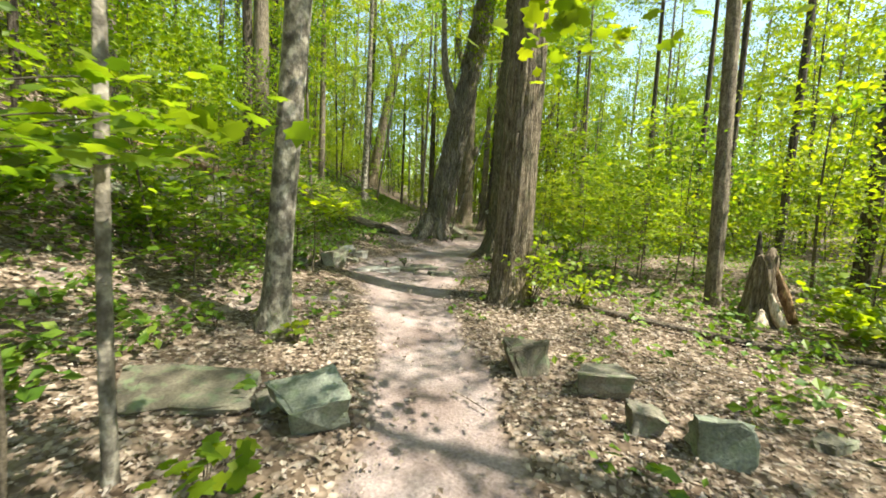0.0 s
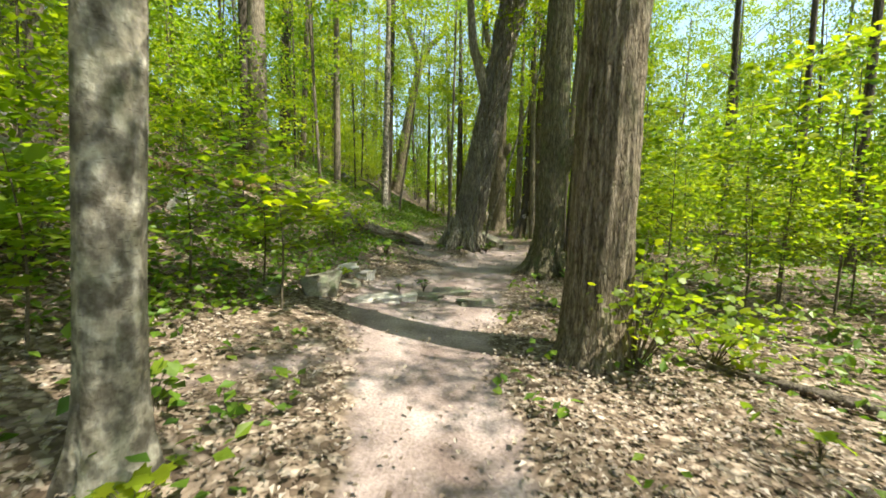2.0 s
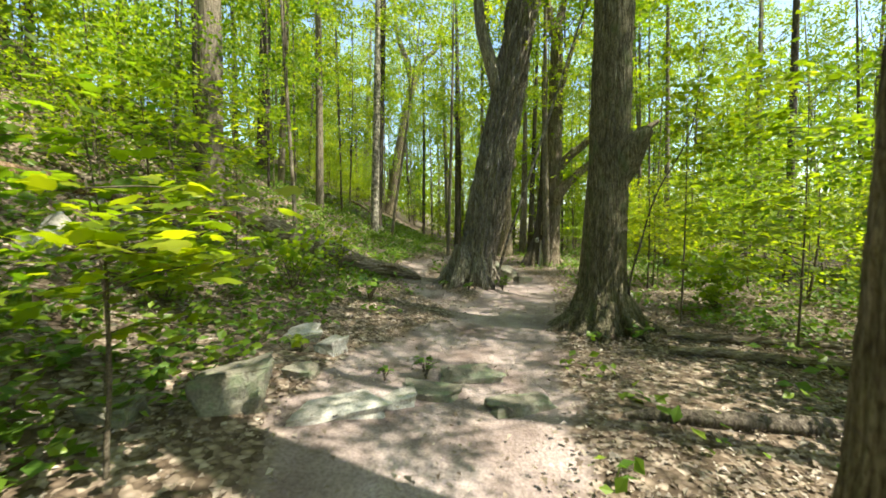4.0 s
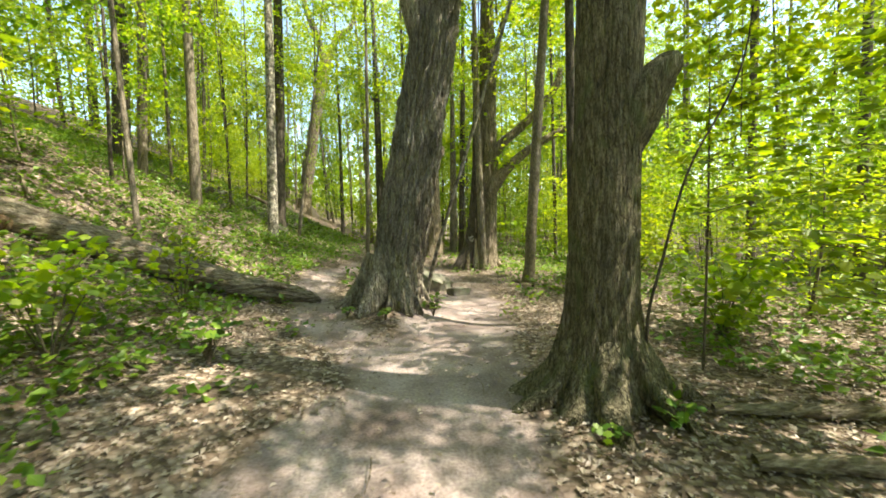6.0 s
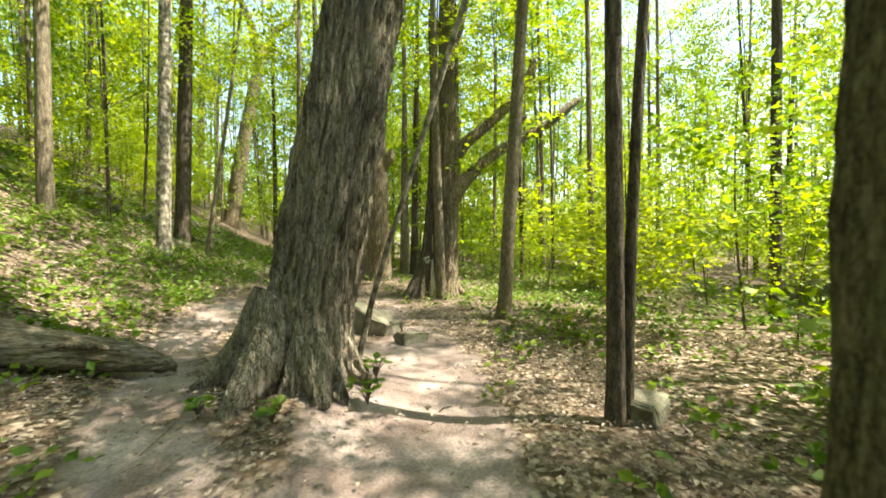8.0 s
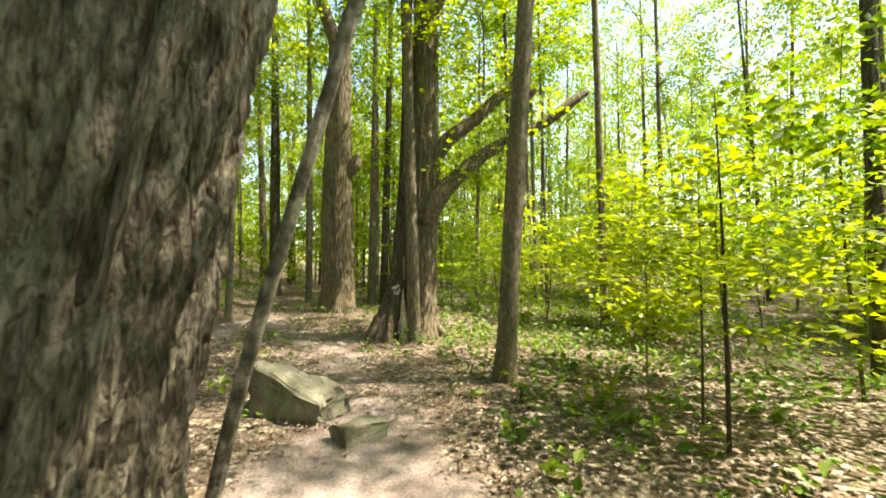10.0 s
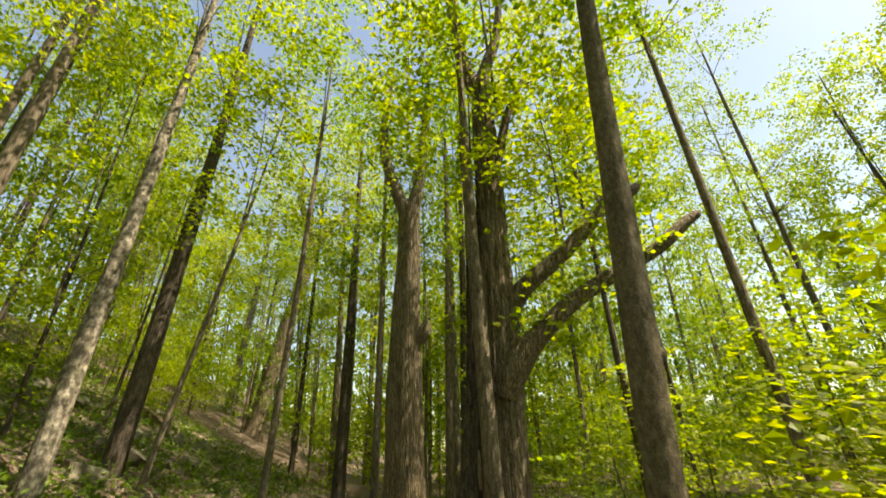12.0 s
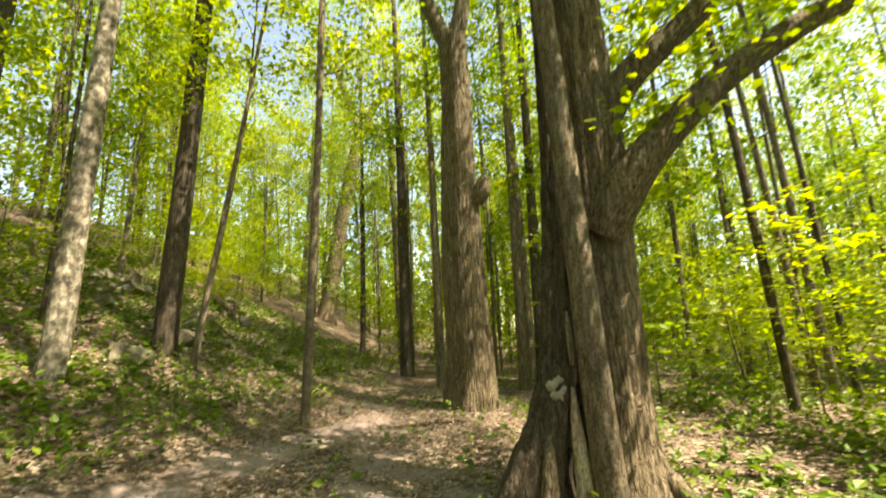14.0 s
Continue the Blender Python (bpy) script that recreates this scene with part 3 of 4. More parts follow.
put("spray", leaf_mesh("spray", q_, 0.12 * r_.uniform(0.6, 1.25, len(q_)), LEAF, r_, 0.4, MAPLE, 0.25), t_, None, "bright sprays of maple leaves on the limbs")["kind"] = "stuff"
# its dead split companion stem
t_ = thing("dead_stem", 2.2, 22.2, "dark hollow dead stem leaning on the old maple", "dead tree")
limb(t_, [(-0.06, 0, -0.12), (0.02, 0, 0.3), (0.16, 0.02, 0.7), (0.28, 0.04, 1.15), (0.37, 0.05, 1.75), (0.48, 0.1, 3.0), (0.58, 0.15, 5.5), (0.55, 0.2, 8)], [0.42, 0.3, 0.23, 0.19, 0.15, 0.125, 0.1, 0.05], BARK_DARK, 36, 70, 14, "trunk", ridges=0.022, rough=0.1)
limb(t_, [(0.02, -0.34, -0.08), (0.05, -0.33, 0.2), (0.1, -0.26, 0.5), (0.14, -0.2, 0.66)], [0.1, 0.075, 0.05, 0.015], DEADWOOD, 14, 14, 21, "rotten_wood", "pale crumbling rotten wood", 0.25, 0.02)
limb(t_, [(0.34, -0.3, -0.05), (0.38, -0.28, 0.3), (0.39, -0.2, 0.7), (0.4, -0.16, 1.05)], [0.07, 0.055, 0.04, 0.012], PALEWOOD, 12, 14, 22, "rotten_wood", "pale crumbling rotten wood", 0.25, 0.015)
limb(t_, [(0.42, -0.14, 1.25), (0.42, -0.15, 1.45), (0.43, -0.13, 1.75)], [0.02, 0.035, 0.012], PALEWOOD, 10, 10, 24, "rotten_wood", "pale crumbling rotten wood", 0.25, 0.01)
for k, (fx, fy, fz) in enumerate(((0.24, -0.18, 0.98), (0.3, -0.17, 1.03), (0.27, -0.16, 1.12), (0.21, -0.19, 1.08))):
    limb(t_, [(fx, fy + 0.05, fz - 0.02), (fx + 0.01, fy, fz), (fx + 0.02, fy - 0.03, fz + 0.015)], [0.05, 0.055, 0.025], STONE_PALE, 10, 5, 30 + k, "bracket_fungus", "small grey-white bracket fungus", 0.25, 0.012)
t_ = thing("tree", 2.8, 21.85, "slim stem growing against the old maple", "tree")
stem(t_, 12, 0.125, 0.05, (-0.005, 0.02), (-0.04, 0), BARK_POLE, 20, 0.2, 4, 0.3, 0.005, 0.05, 29, 60)
crown(t_, POLE_CROWNS[0], (0, 0.2, 6.5), 0.9, 0.2)

# smooth slender tree on the right of the path
t_ = thing("tree", 3.37, 18.84, "slender smooth brown-grey tree with small knots", "tree")
stem(t_, 14, 0.138, 0.06, (0.068, -0.02), (0.0, 0.0), BARK_BEECH, 26, 0.45, 5, 0.2, 0.003, 0.03, 31, 70)
limb(t_, [(0.17, -0.08, 2.44), (0.27, -0.11, 2.47), (0.31, -0.12, 2.5)], [0.075, 0.06, 0.03], BARK_BEECH, 10, 5, name="knot")
limb(t_, [(0.3, -0.08, 3.98), (0.45, -0.1, 4.08), (0.5, -0.1, 4.12)], [0.07, 0.05, 0.03], BARK_BEECH, 10, 5, name="knot")
crown(t_, POLE_CROWNS[1], (0.5, -0.2, 7.5), 1.0, 0.8)

# twin stems
t_ = thing("tree", 2.5, 14.12, "two slim dark stems growing from one foot", "tree")
stem(t_, 11, 0.075, 0.03, (-0.015, 0.0), (0.03, 0), BARK_DARK, 12, 0.4, 4, 0.2, seed=33)
limb(t_, [(0.1, 0, -0.2), (0.13, 0, 1.2), (0.22, -0.02, 3.0), (0.5, 0, 7), (0.6, 0, 10)], [0.06, 0.052, 0.046, 0.035, 0.015], BARK_DARK, 10, 30, 5, "second_stem")
crown(t_, POLE_CROWNS[3], (0.2, 0, 5.8), 0.95, 2.0)

# leaning pole past the big leaning maple
t_ = thing("tree", 0.3, 15.83, "slender leaning mottled grey pole tree", "tree")
stem(t_, 7.0, 0.031, 0.018, (0.3, -0.24), (0.0, 0), BARK_GREY, 18, 0.35, 4, 0.15, 0.003, 0.06, 35, 60)
crown(t_, SAPLING_CROWNS[1], (1.75, -1.4, 5.6), 1.0, 2.6)

# trees on the slope and round about
pole_tree(5.0, 7.25, 0.25, 15, (-0.055, 0), "slim dark-barked tree among green saplings", BARK_POLE, big=True, seed=41, crown_at=0.5, scale=0.8)
pole_tree(-6.7, 22.9, 0.33, 16, (0.012, 0), "grey tree standing on the leafy slope", seed=44)
pole_tree(-11.0, 26.5, 0.6, 18, (0.05, 0), "tall dark tree high on the slope", BARK_DARK, big=True, seed=45)
t_ = thing("tree", -7.0, 41.0, "big forked tree against the sky", "tree")
stem(t_, 11.5, 0.48, 0.33, (0.2, -0.03), (-0.15, 0), BARK_OLD, 20, 0.4, 5, 0.5, 0.01, 0.05, 47, 50)
limb(t_, [(2.2, -0.3, 11.0), (1.7, -0.3, 13.0), (0.9, -0.3, 15.5), (0.7, 0, 19)], [0.3, 0.25, 0.18, 0.08], BARK_OLD, 12, 16, 1)
limb(t_, [(2.3, -0.3, 11.2), (3.2, -0.3, 13.0), (4.3, -0.3, 14.0), (4.8, 0, 17)], [0.3, 0.25, 0.18, 0.08], BARK_OLD, 12, 16, 2)
crown(t_, BIG_CROWNS[2], (2.3, 0, 14.0), 1.2, 0.4)
pole_tree(-1.27, 25.0, 0.16, 13, (0.03, 0.002), "thin straight pale-barked tree beside the path", BARK_BEECH, seed=48)
pole_tree(-0.93, 32.8, 0.46, 17, (0, 0), "straight dark tree in the wood ahead", BARK_DARK, big=True, seed=49)
pole_tree(-4.95, 26.3, 0.46, 18, (0.04, 0), "tall dark tree at the edge of the slope", BARK_DARK, big=True, seed=50, crown_at=0.55)
pole_tree(-4.5, 23.6, 0.34, 16, (0.03, 0), "slim pale grey tree on the slope", BARK_GREY, seed=51, crown_at=0.6)
pole_tree(-4.2, 26.15, 0.14, 11, (0.15, 0.01), "thin leaning tree on the slope", seed=52, crown_at=0.6)
pole_tree(9.0, 28.0, 0.16, 14, (-0.045, 0), "thin brown tree in the open wood", BARK_POLE, seed=53, crown_at=0.6)
pole_tree(9.0, 27.0, 0.12, 13, (-0.02, 0), "thin dark tree in the open wood", BARK_DARK, seed=54, crown_at=0.6)
pole_tree(9.2, 30.6, 0.15, 14, (0.02, 0), "thin brown tree in the open wood", BARK_POLE, seed=55, crown_at=0.6)
pole_tree(2.8, 29.2, 0.28, 16, (0.02, 0), "straight slim tree behind the old maples", seed=56)
pole_tree(3.25, 29.1, 0.3, 16, (0.03, 0), "straight slim tree behind the old maples", BARK_DARK, seed=57)
pole_tree(-6.8, 15.5, 0.58, 16, (0.016, 0), "stout grey tree on the slope above the fallen log", big=True, seed=58, scale=0.9)
pole_tree(-12.1, 13.6, 0.62, 15, (0, 0), "stout dark tree high on the slope", BARK_DARK, big=True, seed=59)
pole_tree(-11.5, 14.1, 0.34, 14, (0.05, 0), "grey tree high on the slope", seed=60)
pole_tree(-7.8, 16.7, 0.42, 15, (0.01, 0), "dark tree on the slope", BARK_DARK, seed=61)
pole_tree(-1.7, 36.0, 0.36, 15, (-0.03, 0), "slim tree in the wood ahead", seed=63)
pole_tree(-3.6, 36.5, 0.24, 15, (0.008, 0), "slim dark tree in the wood ahead", BARK_DARK, seed=64)
pole_tree(8.45, 26.8, 0.16, 14, (-0.02, 0), "slim brown tree in the open wood", BARK_POLE, seed=65, crown_at=0.6)
pole_tree(3.25, 31.3, 0.3, 16, (0.003, 0), "slim tree behind the old maples", seed=66)
pole_tree(0.55, 30.0, 0.26, 15, (0, 0), "slim tree in the wood ahead", seed=67)
pole_tree(-10.4, 45.6, 0.55, 17, (0.067, -0.02), "pale tree on the far slope", BARK_GREY, big=True, seed=70)
pole_tree(-8.9, 24.0, 0.3, 16, (0.06, 0), "slim tree on the slope with a thin side stem", seed=71, crown_at=0.6)

# broad-crowned trees added up-sun of the path, out of view, to dapple it
t_ = pole_tree(6.6, 0.4, 0.3, 15, (0, 0), "broad-crowned maple added beside the start to shade the path", BARK_POLE, big=True, seed=92, crown_at=0.5, scale=0.8)
limb(t_, [(0, 0, 4.2), (-2.5, 0.8, 4.4), (-4.6, 1.6, 3.7), (-5.9, 2.2, 3.0)], [0.05, 0.035, 0.018, 0.005], BARK_POLE, 8, 24, 3, "bough", "long drooping bough over the path")
r_ = np.random.default_rng(88)
q_ = np.vstack([np.array(p) + r_.normal(0, 1, (46, 3)) * (0.3, 0.22, 0.13) for p in ((-5.9, 2.1, 2.95), (-5.4, 1.95, 3.1), (-5.7, 2.5, 2.85))])
put("spray", leaf_mesh("spray", q_, 0.12 * r_.uniform(0.6, 1.25, len(q_)), LEAF, r_, 0.4, MAPLE, 0.3), t_, None, "hanging spray of bright maple leaves")["kind"] = "stuff"

# unseen maple behind the start, added for its shade on the path
pole_tree(6.2, -3.5, 0.3, 15, (0, 0), "unseen broad-crowned maple added behind the start to shade the path", BARK_POLE, big=True, seed=97, crown_at=0.5)

# added maples that shade the path and fill the view on the right
pole_tree(7.4, 21.8, 0.18, 17, (-0.02, 0), "broad-crowned yellow-green maple in the open wood", BARK_POLE, big=True, seed=100, crown_at=0.6, scale=0.72)
# narrow crowns put where their shadows fall along the path
for px, py, k in ((9.2, 11.0, 95), (9.0, 13.0, 96), (10.0, 9.6, 93), (9.9, 16.0, 94), (8.6, 17.4, 99), (8.7, 8.2, 98)):
    pole_tree(px, py, 0.2, 17, (-0.01, 0), "tall narrow-crowned maple added to shade the path", BARK_DARK, big=True, seed=k, crown_at=0.58, scale=0.63)
for px, py, k in ((13.8, 26.4, 101), (16.0, 29.5, 108)):
    pole_tree(px, py, 0.2, 17, (-0.01, 0), "broad-crowned yellow-green maple in the open wood", BARK_POLE, big=True, seed=k, crown_at=0.5, scale=0.8)
pole_tree(21.0, 22.6, 0.2, 17, (-0.02, 0), "broad-crowned yellow-green maple in the open wood", BARK_POLE, big=True, seed=105, crown_at=0.4, scale=1.0)
pole_tree(20.5, 28.0, 0.2, 17, (0.02, 0), "broad-crowned yellow-green maple in the open wood", BARK_POLE, big=True, seed=106, crown_at=0.4, scale=1.0)

pole_tree(7.0, 25.8, 0.16, 17, (-0.02, 0), "slim leafy maple in the open wood", BARK_DARK, big=True, seed=104, crown_at=0.6, scale=0.72)

# two trees added so that their crowns shade the left slope
pole_tree(-7.5, 9.5, 0.3, 15, (0.02, 0), "grey tree added on the slope to shade it", BARK_POLE, big=True, seed=107, crown_at=0.45, scale=0.95)
pole_tree(-5.8, 1.6, 0.3, 15, (0.02, 0), "unseen grey tree added below the slope to shade it", BARK_POLE, big=True, seed=109, crown_at=0.45, scale=0.95)

# ---- wood all round ----
EYE_LINE = [(r[1], r[2]) for r in ROWS]


SKY_GAP = ([(-0.4, 6), (-7.2, 41)], [(1.7, 18), (-7.2, 41)], [(0.6, 12), (-8.0, 43)])


def scatter(count, seed, box, keep, clear, spacing):
    rng = np.random.default_rng(seed)
    taken = [(o.location.x, o.location.y) for o in scene.objects if o.type == "EMPTY" and not o.parent]
    out, tries = [], 0
    while len(out) < count and tries < count * 60:
        tries += 1
        x, y = rng.uniform(box[0], box[1]), rng.uniform(box[2], box[3])
        if not keep(x, y, rng) or (2.0 < x < 6.4 and 1.5 < y < 7.0):
            continue
        if min(float(way_distance(x, y, EYE_LINE)), float(way_distance(x, y, TRAIL))) < clear:
            continue
        if y > 26 and min(float(way_distance(x, y, g)) for g in SKY_GAP) < 1.7:
            continue
        if all(math.hypot(x - a, y - b) > spacing for a, b in taken):
            taken.append((x, y))
            out.append((x, y))
    return out


def in_corridor(x, y, widen=0.0):
    """The open strip that one looks along from the path."""
    return y > 0 and -5.5 - widen < x < (5.5 if y < 12 else 8.0) + widen and y < 33


def young_wood():
    kinds = []
    for k in range(6):
        dia, height = (0.1, 0.13, 0.16, 0.2, 0.24, 0.12)[k], (11, 13, 14, 15, 17, 12)[k]
        mat = (BARK_DARK, BARK_POLE, BARK_DARK, BARK_POLE, BARK_DARK, BARK_BEECH)[k]
        t = pole_tree(12 + k * 2.5, 40 + (k % 2) * 3, dia, height, ((-1) ** k * 0.02, 0.01), "thin tree of the young green wood", mat, (0.1 * (-1) ** k, 0.08), False, 80 + k, (0.3, 0.42, 0.22, 0.5, 0.45, 0.2)[k], 1.0, "young trees of the wood")
        kinds.append(t)
    rng = np.random.default_rng(8)
    places = scatter(175, 5, (-24, 34, -8, 56), lambda x, y, r: not in_corridor(x, y) and r.uniform() < (0.9 if x > 17 or y > 40 or x < 0 else 0.3 if y > 30 else 0.1) * (1 if x > 0 else 0.85), 3.2, 1.2)
    for i, (x, y) in enumerate(places):
        s = rng.uniform(0.8, 1.15)
        m = Matrix.LocRotScale((x, y, float(land(x, y)) - 0.03), Euler((rng.normal(0, 0.03), rng.normal(0.01, 0.03), rng.uniform(0, 6.28))), (s, s, s))
        copy_thing(kinds[i % 6], m)


young_wood()

# leafy trees whose low crowns fill the open wood beside the broad maple
for k, (px, py) in enumerate(((15.5, 17.5), (5.2, 29.5))):
    pole_tree(px, py, 0.13, 10.5, (-0.03, 0), "young maple with a low spreading yellow-green crown", BARK_DARK, (0.1, 0.1), False, 120 + 4 * k, 0.27, 1.15, "young trees of the wood")


def saplings():
    kinds = []
    rng = np.random.default_rng(21)
    for k in range(5):
        t = thing("sapling", 9 + 1.6 * k, 15.0 + k, "leafy young maple sapling on a thin stem", "sapling", "saplings under the trees")
        h = (2.2, 3.0, 3.8, 2.6, 4.6)[k]
        stem(t, h, 0.012 + 0.004 * k, 0.005, (0.03 * (-1) ** k, 0.02), (0.08, 0.05), TWIG, 6, 0.2, 3, 0.1, seed=k, rings=10)
        z0 = (0.5, 0.8, 1.2, 0.35, 1.6)[k]
        crown(t, SAPLING_CROWNS[k], (0, 0, z0), 0.95 + 0.1 * k, k, (h - z0 + 0.15) / 2.3)
        kinds.append(t)

    def keep(x, y, r):
        if x > 0:
            edge = 4.2 + 0.8 * math.sin(y * 0.7) + (1.6 if y > 12 else 0) + (1.2 if y > 19 else 0)
            return x > edge and r.uniform() < 1.3 - (x - edge) / 26
        return (x < -3.4 and y < 13 or x < -6.0 or y > 31) and r.uniform() < (0.75 if y < 32 else 1)

    for i, (x, y) in enumerate(scatter(270, 9, (-17, 24, -5, 46), keep, 2.9, 0.85)):
        s = rng.uniform(0.75, 1.2)
        m = Matrix.LocRotScale((x, y, float(land(x, y)) - 0.03), Euler((rng.normal(0, 0.05), rng.normal(0, 0.05), rng.uniform(0, 6.28))), (s, s, s))
        copy_thing(kinds[i % 5], m)


saplings()

# leafy middle-sized trees beyond the old maples
for k, (px, py) in enumerate(((2.2, 33.2), (-9.2, 29.5), (-10.5, 33.5))):
    pole_tree(px, py, 0.15, 13.5 + 1.5 * math.sin(k * 2.1), (0.02 * math.sin(k * 1.7), 0), "leafy middle-sized maple beyond the old trees", BARK_POLE, (0.15, 0.1), k % 2 == 0, 140 + k, 0.3, 0.9, "young trees of the wood")

# thickly leaved young trees that close the view along the path
for k in (0, 1, 5, 6, 7, 8, 9, 10, 11, 12, 13, 14, 15):
    pole_tree(-9.0 + 1.25 * k + 0.5 * math.sin(k * 2.4), 37.5 + 3.0 * math.sin(k * 1.9), 0.12, 9.5 + 2 * math.sin(k * 1.3), (0.02 * math.sin(k), 0), "young leafy tree closing the view along the path", BARK_POLE, (0.1, 0.05), False, 160 + k, 0.08, 1.1, "young trees of the wood")


def wood_ahead():
    """More of the young wood, where the path leads on."""
    kinds = [o for o in scene.objects if o.get("group") == "young trees of the wood" and not o.parent][:6]
    rng = np.random.default_rng(18)
    for i, (x, y) in enumerate(scatter(30, 19, (-17, 19, 27.5, 52), lambda x, y, r: abs(x + 0.5) > 3.0 + (y < 33) * 2.5 or y > 36, 2.6, 1.4)):
        s = rng.uniform(0.85, 1.15)
        m = Matrix.LocRotScale((x, y, float(land(x, y)) - 0.03), Euler((rng.normal(0, 0.03), rng.normal(0.01, 0.03), rng.uniform(0, 6.28))), (s, s, s))
        copy_thing(kinds[(0, 2, 5)[i % 3]], m)


wood_ahead()


def far_woods():
    """Uncountable trees beyond the young wood, up the slope and out on the flat."""
    rng = np.random.default_rng(77)
    n = 1000
    a, d = rng.uniform(0, 6.283, n * 3), 40 + 60 * rng.uniform(0, 1, n * 3) ** 1.3
    x, y = d * np.cos(a), 14 + d * np.sin(a)
    ok = np.hypot(x, y - 14) > 34
    x, y = x[ok][:n], y[ok][:n]
    z = land(x, y)
    stems = []
    for i in range(0, n, 3):
        h, r = rng.uniform(11, 18), rng.uniform(0.08, 0.24)
        lx, ly = rng.normal(0, 0.35, 2)
        stems.append(tube(np.array([(x[i], y[i], z[i] - 0.3), (x[i] + lx, y[i] + ly, z[i] + h * 0.5), (x[i] + lx * 2, y[i] + ly * 1.5, z[i] + h)]), np.array([r, r * 0.7, r * 0.25]), 6))
    v, f = join(stems)
    root = tagged(new("far_woods"), "distant green wood of slender trees", "woods", kind="stuff")
    piece("trunks", v, f, BARK_DARK, root)
    c = []
    for i in range(n):
        k = 25
        low = rng.uniform(0, 1, k) < 0.36
        hz = np.where(low, rng.uniform(0.3, 4, k), rng.uniform(5, 17, k))
        bearing = math.atan2(x[i], y[i] - 10)
        if -0.3 < bearing < -0.1:
            hz = np.minimum(hz, rng.uniform(0.5, 7, k))
        c.append(np.stack([x[i] + rng.normal(0, 1.7, k), y[i] + rng.normal(0, 1.7, k), z[i] + hz], -1))
    spots = sprays(rng, np.vstack(c), 9, 1.0)
    put("foliage", leaf_mesh("foliage", spots, rng.uniform(0.28, 0.5, len(spots)), LEAF, rng, 0.6), root)


far_woods()

# ---- fallen wood, stump, stones ----
def lying(name, pts, radii, label, category, mat, sides=14, count=30, seed=0, ridges=0.0, rough=0.06):
    x, y, _ = pts[0]
    z0 = float(land(x, y))
    t = thing(name, x, y, label, category, z=z0)
    local = [(px - x, py - y, float(land(px, py)) + dz - z0) for px, py, dz in pts]
    limb(t, local, radii, mat, sides, count, seed, "log" if name != "log" else "stem", rough=rough, ridges=ridges)
    return t


t_ = lying("fallen_tree", [(-1.6, 16.15, 0.05), (-1.95, 16.18, 0.16), (-3.0, 16.15, 0.24), (-4.2, 16.0, 0.28), (-5.3, 15.75, 0.26), (-6.3, 15.4, 0.2)], [0.02, 0.13, 0.2, 0.235, 0.24, 0.22], "fallen grey-brown tree trunk with a broken end", "fallen tree", LOGWOOD, 36, 110, 3, 0.018, 0.04)
limb(t_, [(-0.5, -0.05, 0.3), (-0.75, -0.14, 0.4), (-1.1, -0.2, 0.44)], [0.02, 0.05, 0.02], DEADWOOD, 10, 10, 5, "splinter", ridges=0.006)
limb(t_, [(-3.0, -0.2, 0.62), (-3.05, -0.42, 0.72), (-3.1, -0.55, 0.76)], [0.07, 0.05, 0.03], DEADWOOD, 10, 6, 6, "branch_stub", ridges=0.004)
lying("log", [(-4.3, 17.0, 0.1), (-6.0, 15.5, 0.12), (-7.2, 11.2, 0.12), (-8.6, 9.8, 0.1)], [0.08, 0.11, 0.12, 0.1], "long reddish fallen trunk on the slope", "log", ROTWOOD, 12, 40, 4, 0.006)
t_ = lying("log", [(-5.3, 12.9, 0.1), (-5.8, 12.75, 0.12), (-6.6, 12.6, 0.12), (-7.6, 12.5, 0.1)], [0.09, 0.1, 0.1, 0.08], "pale fallen log with an orange rotten end", "log", LOGWOOD, 16, 30, 14, 0.008)
limb(t_, [(0.06, 0.01, 0.08), (-0.06, 0, 0.11), (-0.2, -0.03, 0.16)], [0.04, 0.13, 0.11], ROTWOOD, 14, 8, 7, "broken_end", "orange rotten broken end", 0.12, 0.02)
lying("log", [(1.75, 7.0, 0.02), (2.5, 6.35, 0.035), (3.9, 5.1, 0.03), (5.1, 4.5, 0.035), (6.6, 3.7, 0.02)], [0.02, 0.04, 0.046, 0.042, 0.03], "dark half-buried fallen branch among dead leaves", "log", BARK_DARK, 12, 40, 5, 0.006)
lying("log", [(2.35, 11.2, 0.05), (3.0, 11.05, 0.06), (3.8, 10.85, 0.06), (4.8, 10.7, 0.05)], [0.04, 0.05, 0.05, 0.04], "pale fallen branch on the leaf litter", "log", LOGWOOD, 10, 24, 6, 0.004)
lying("log", [(2.05, 10.5, 0.05), (2.6, 10.35, 0.07), (3.3, 10.1, 0.06), (4.4, 9.7, 0.05)], [0.05, 0.065, 0.06, 0.04], "weathered fallen branch on the leaf litter", "log", LOGWOOD, 10, 24, 7, 0.004)
lying("log", [(0.85, 8.75, 0.02), (1.1, 8.7, 0.05), (2.03, 8.6, 0.06), (3.4, 8.45, 0.05)], [0.03, 0.06, 0.075, 0.05], "dark rotting branch beside the path", "log", BARK_DARK, 12, 24, 8, 0.006)
lying("log", [(-6.3, 31.2, 0.1), (-6.8, 31.6, 0.3), (-7.4, 32.0, 0.3), (-8.2, 32.6, 0.25)], [0.05, 0.09, 0.1, 0.06], "bleached pale dead limb on the slope", "log", DEADWOOD, 10, 20, 9)
lying("log", [(-6.5, 31.3, 0.05), (-6.45, 31.2, 0.5), (-6.4, 31.25, 0.8)], [0.06, 0.05, 0.02], "bleached pale dead limb on the slope", "log", DEADWOOD, 8, 10, 10)
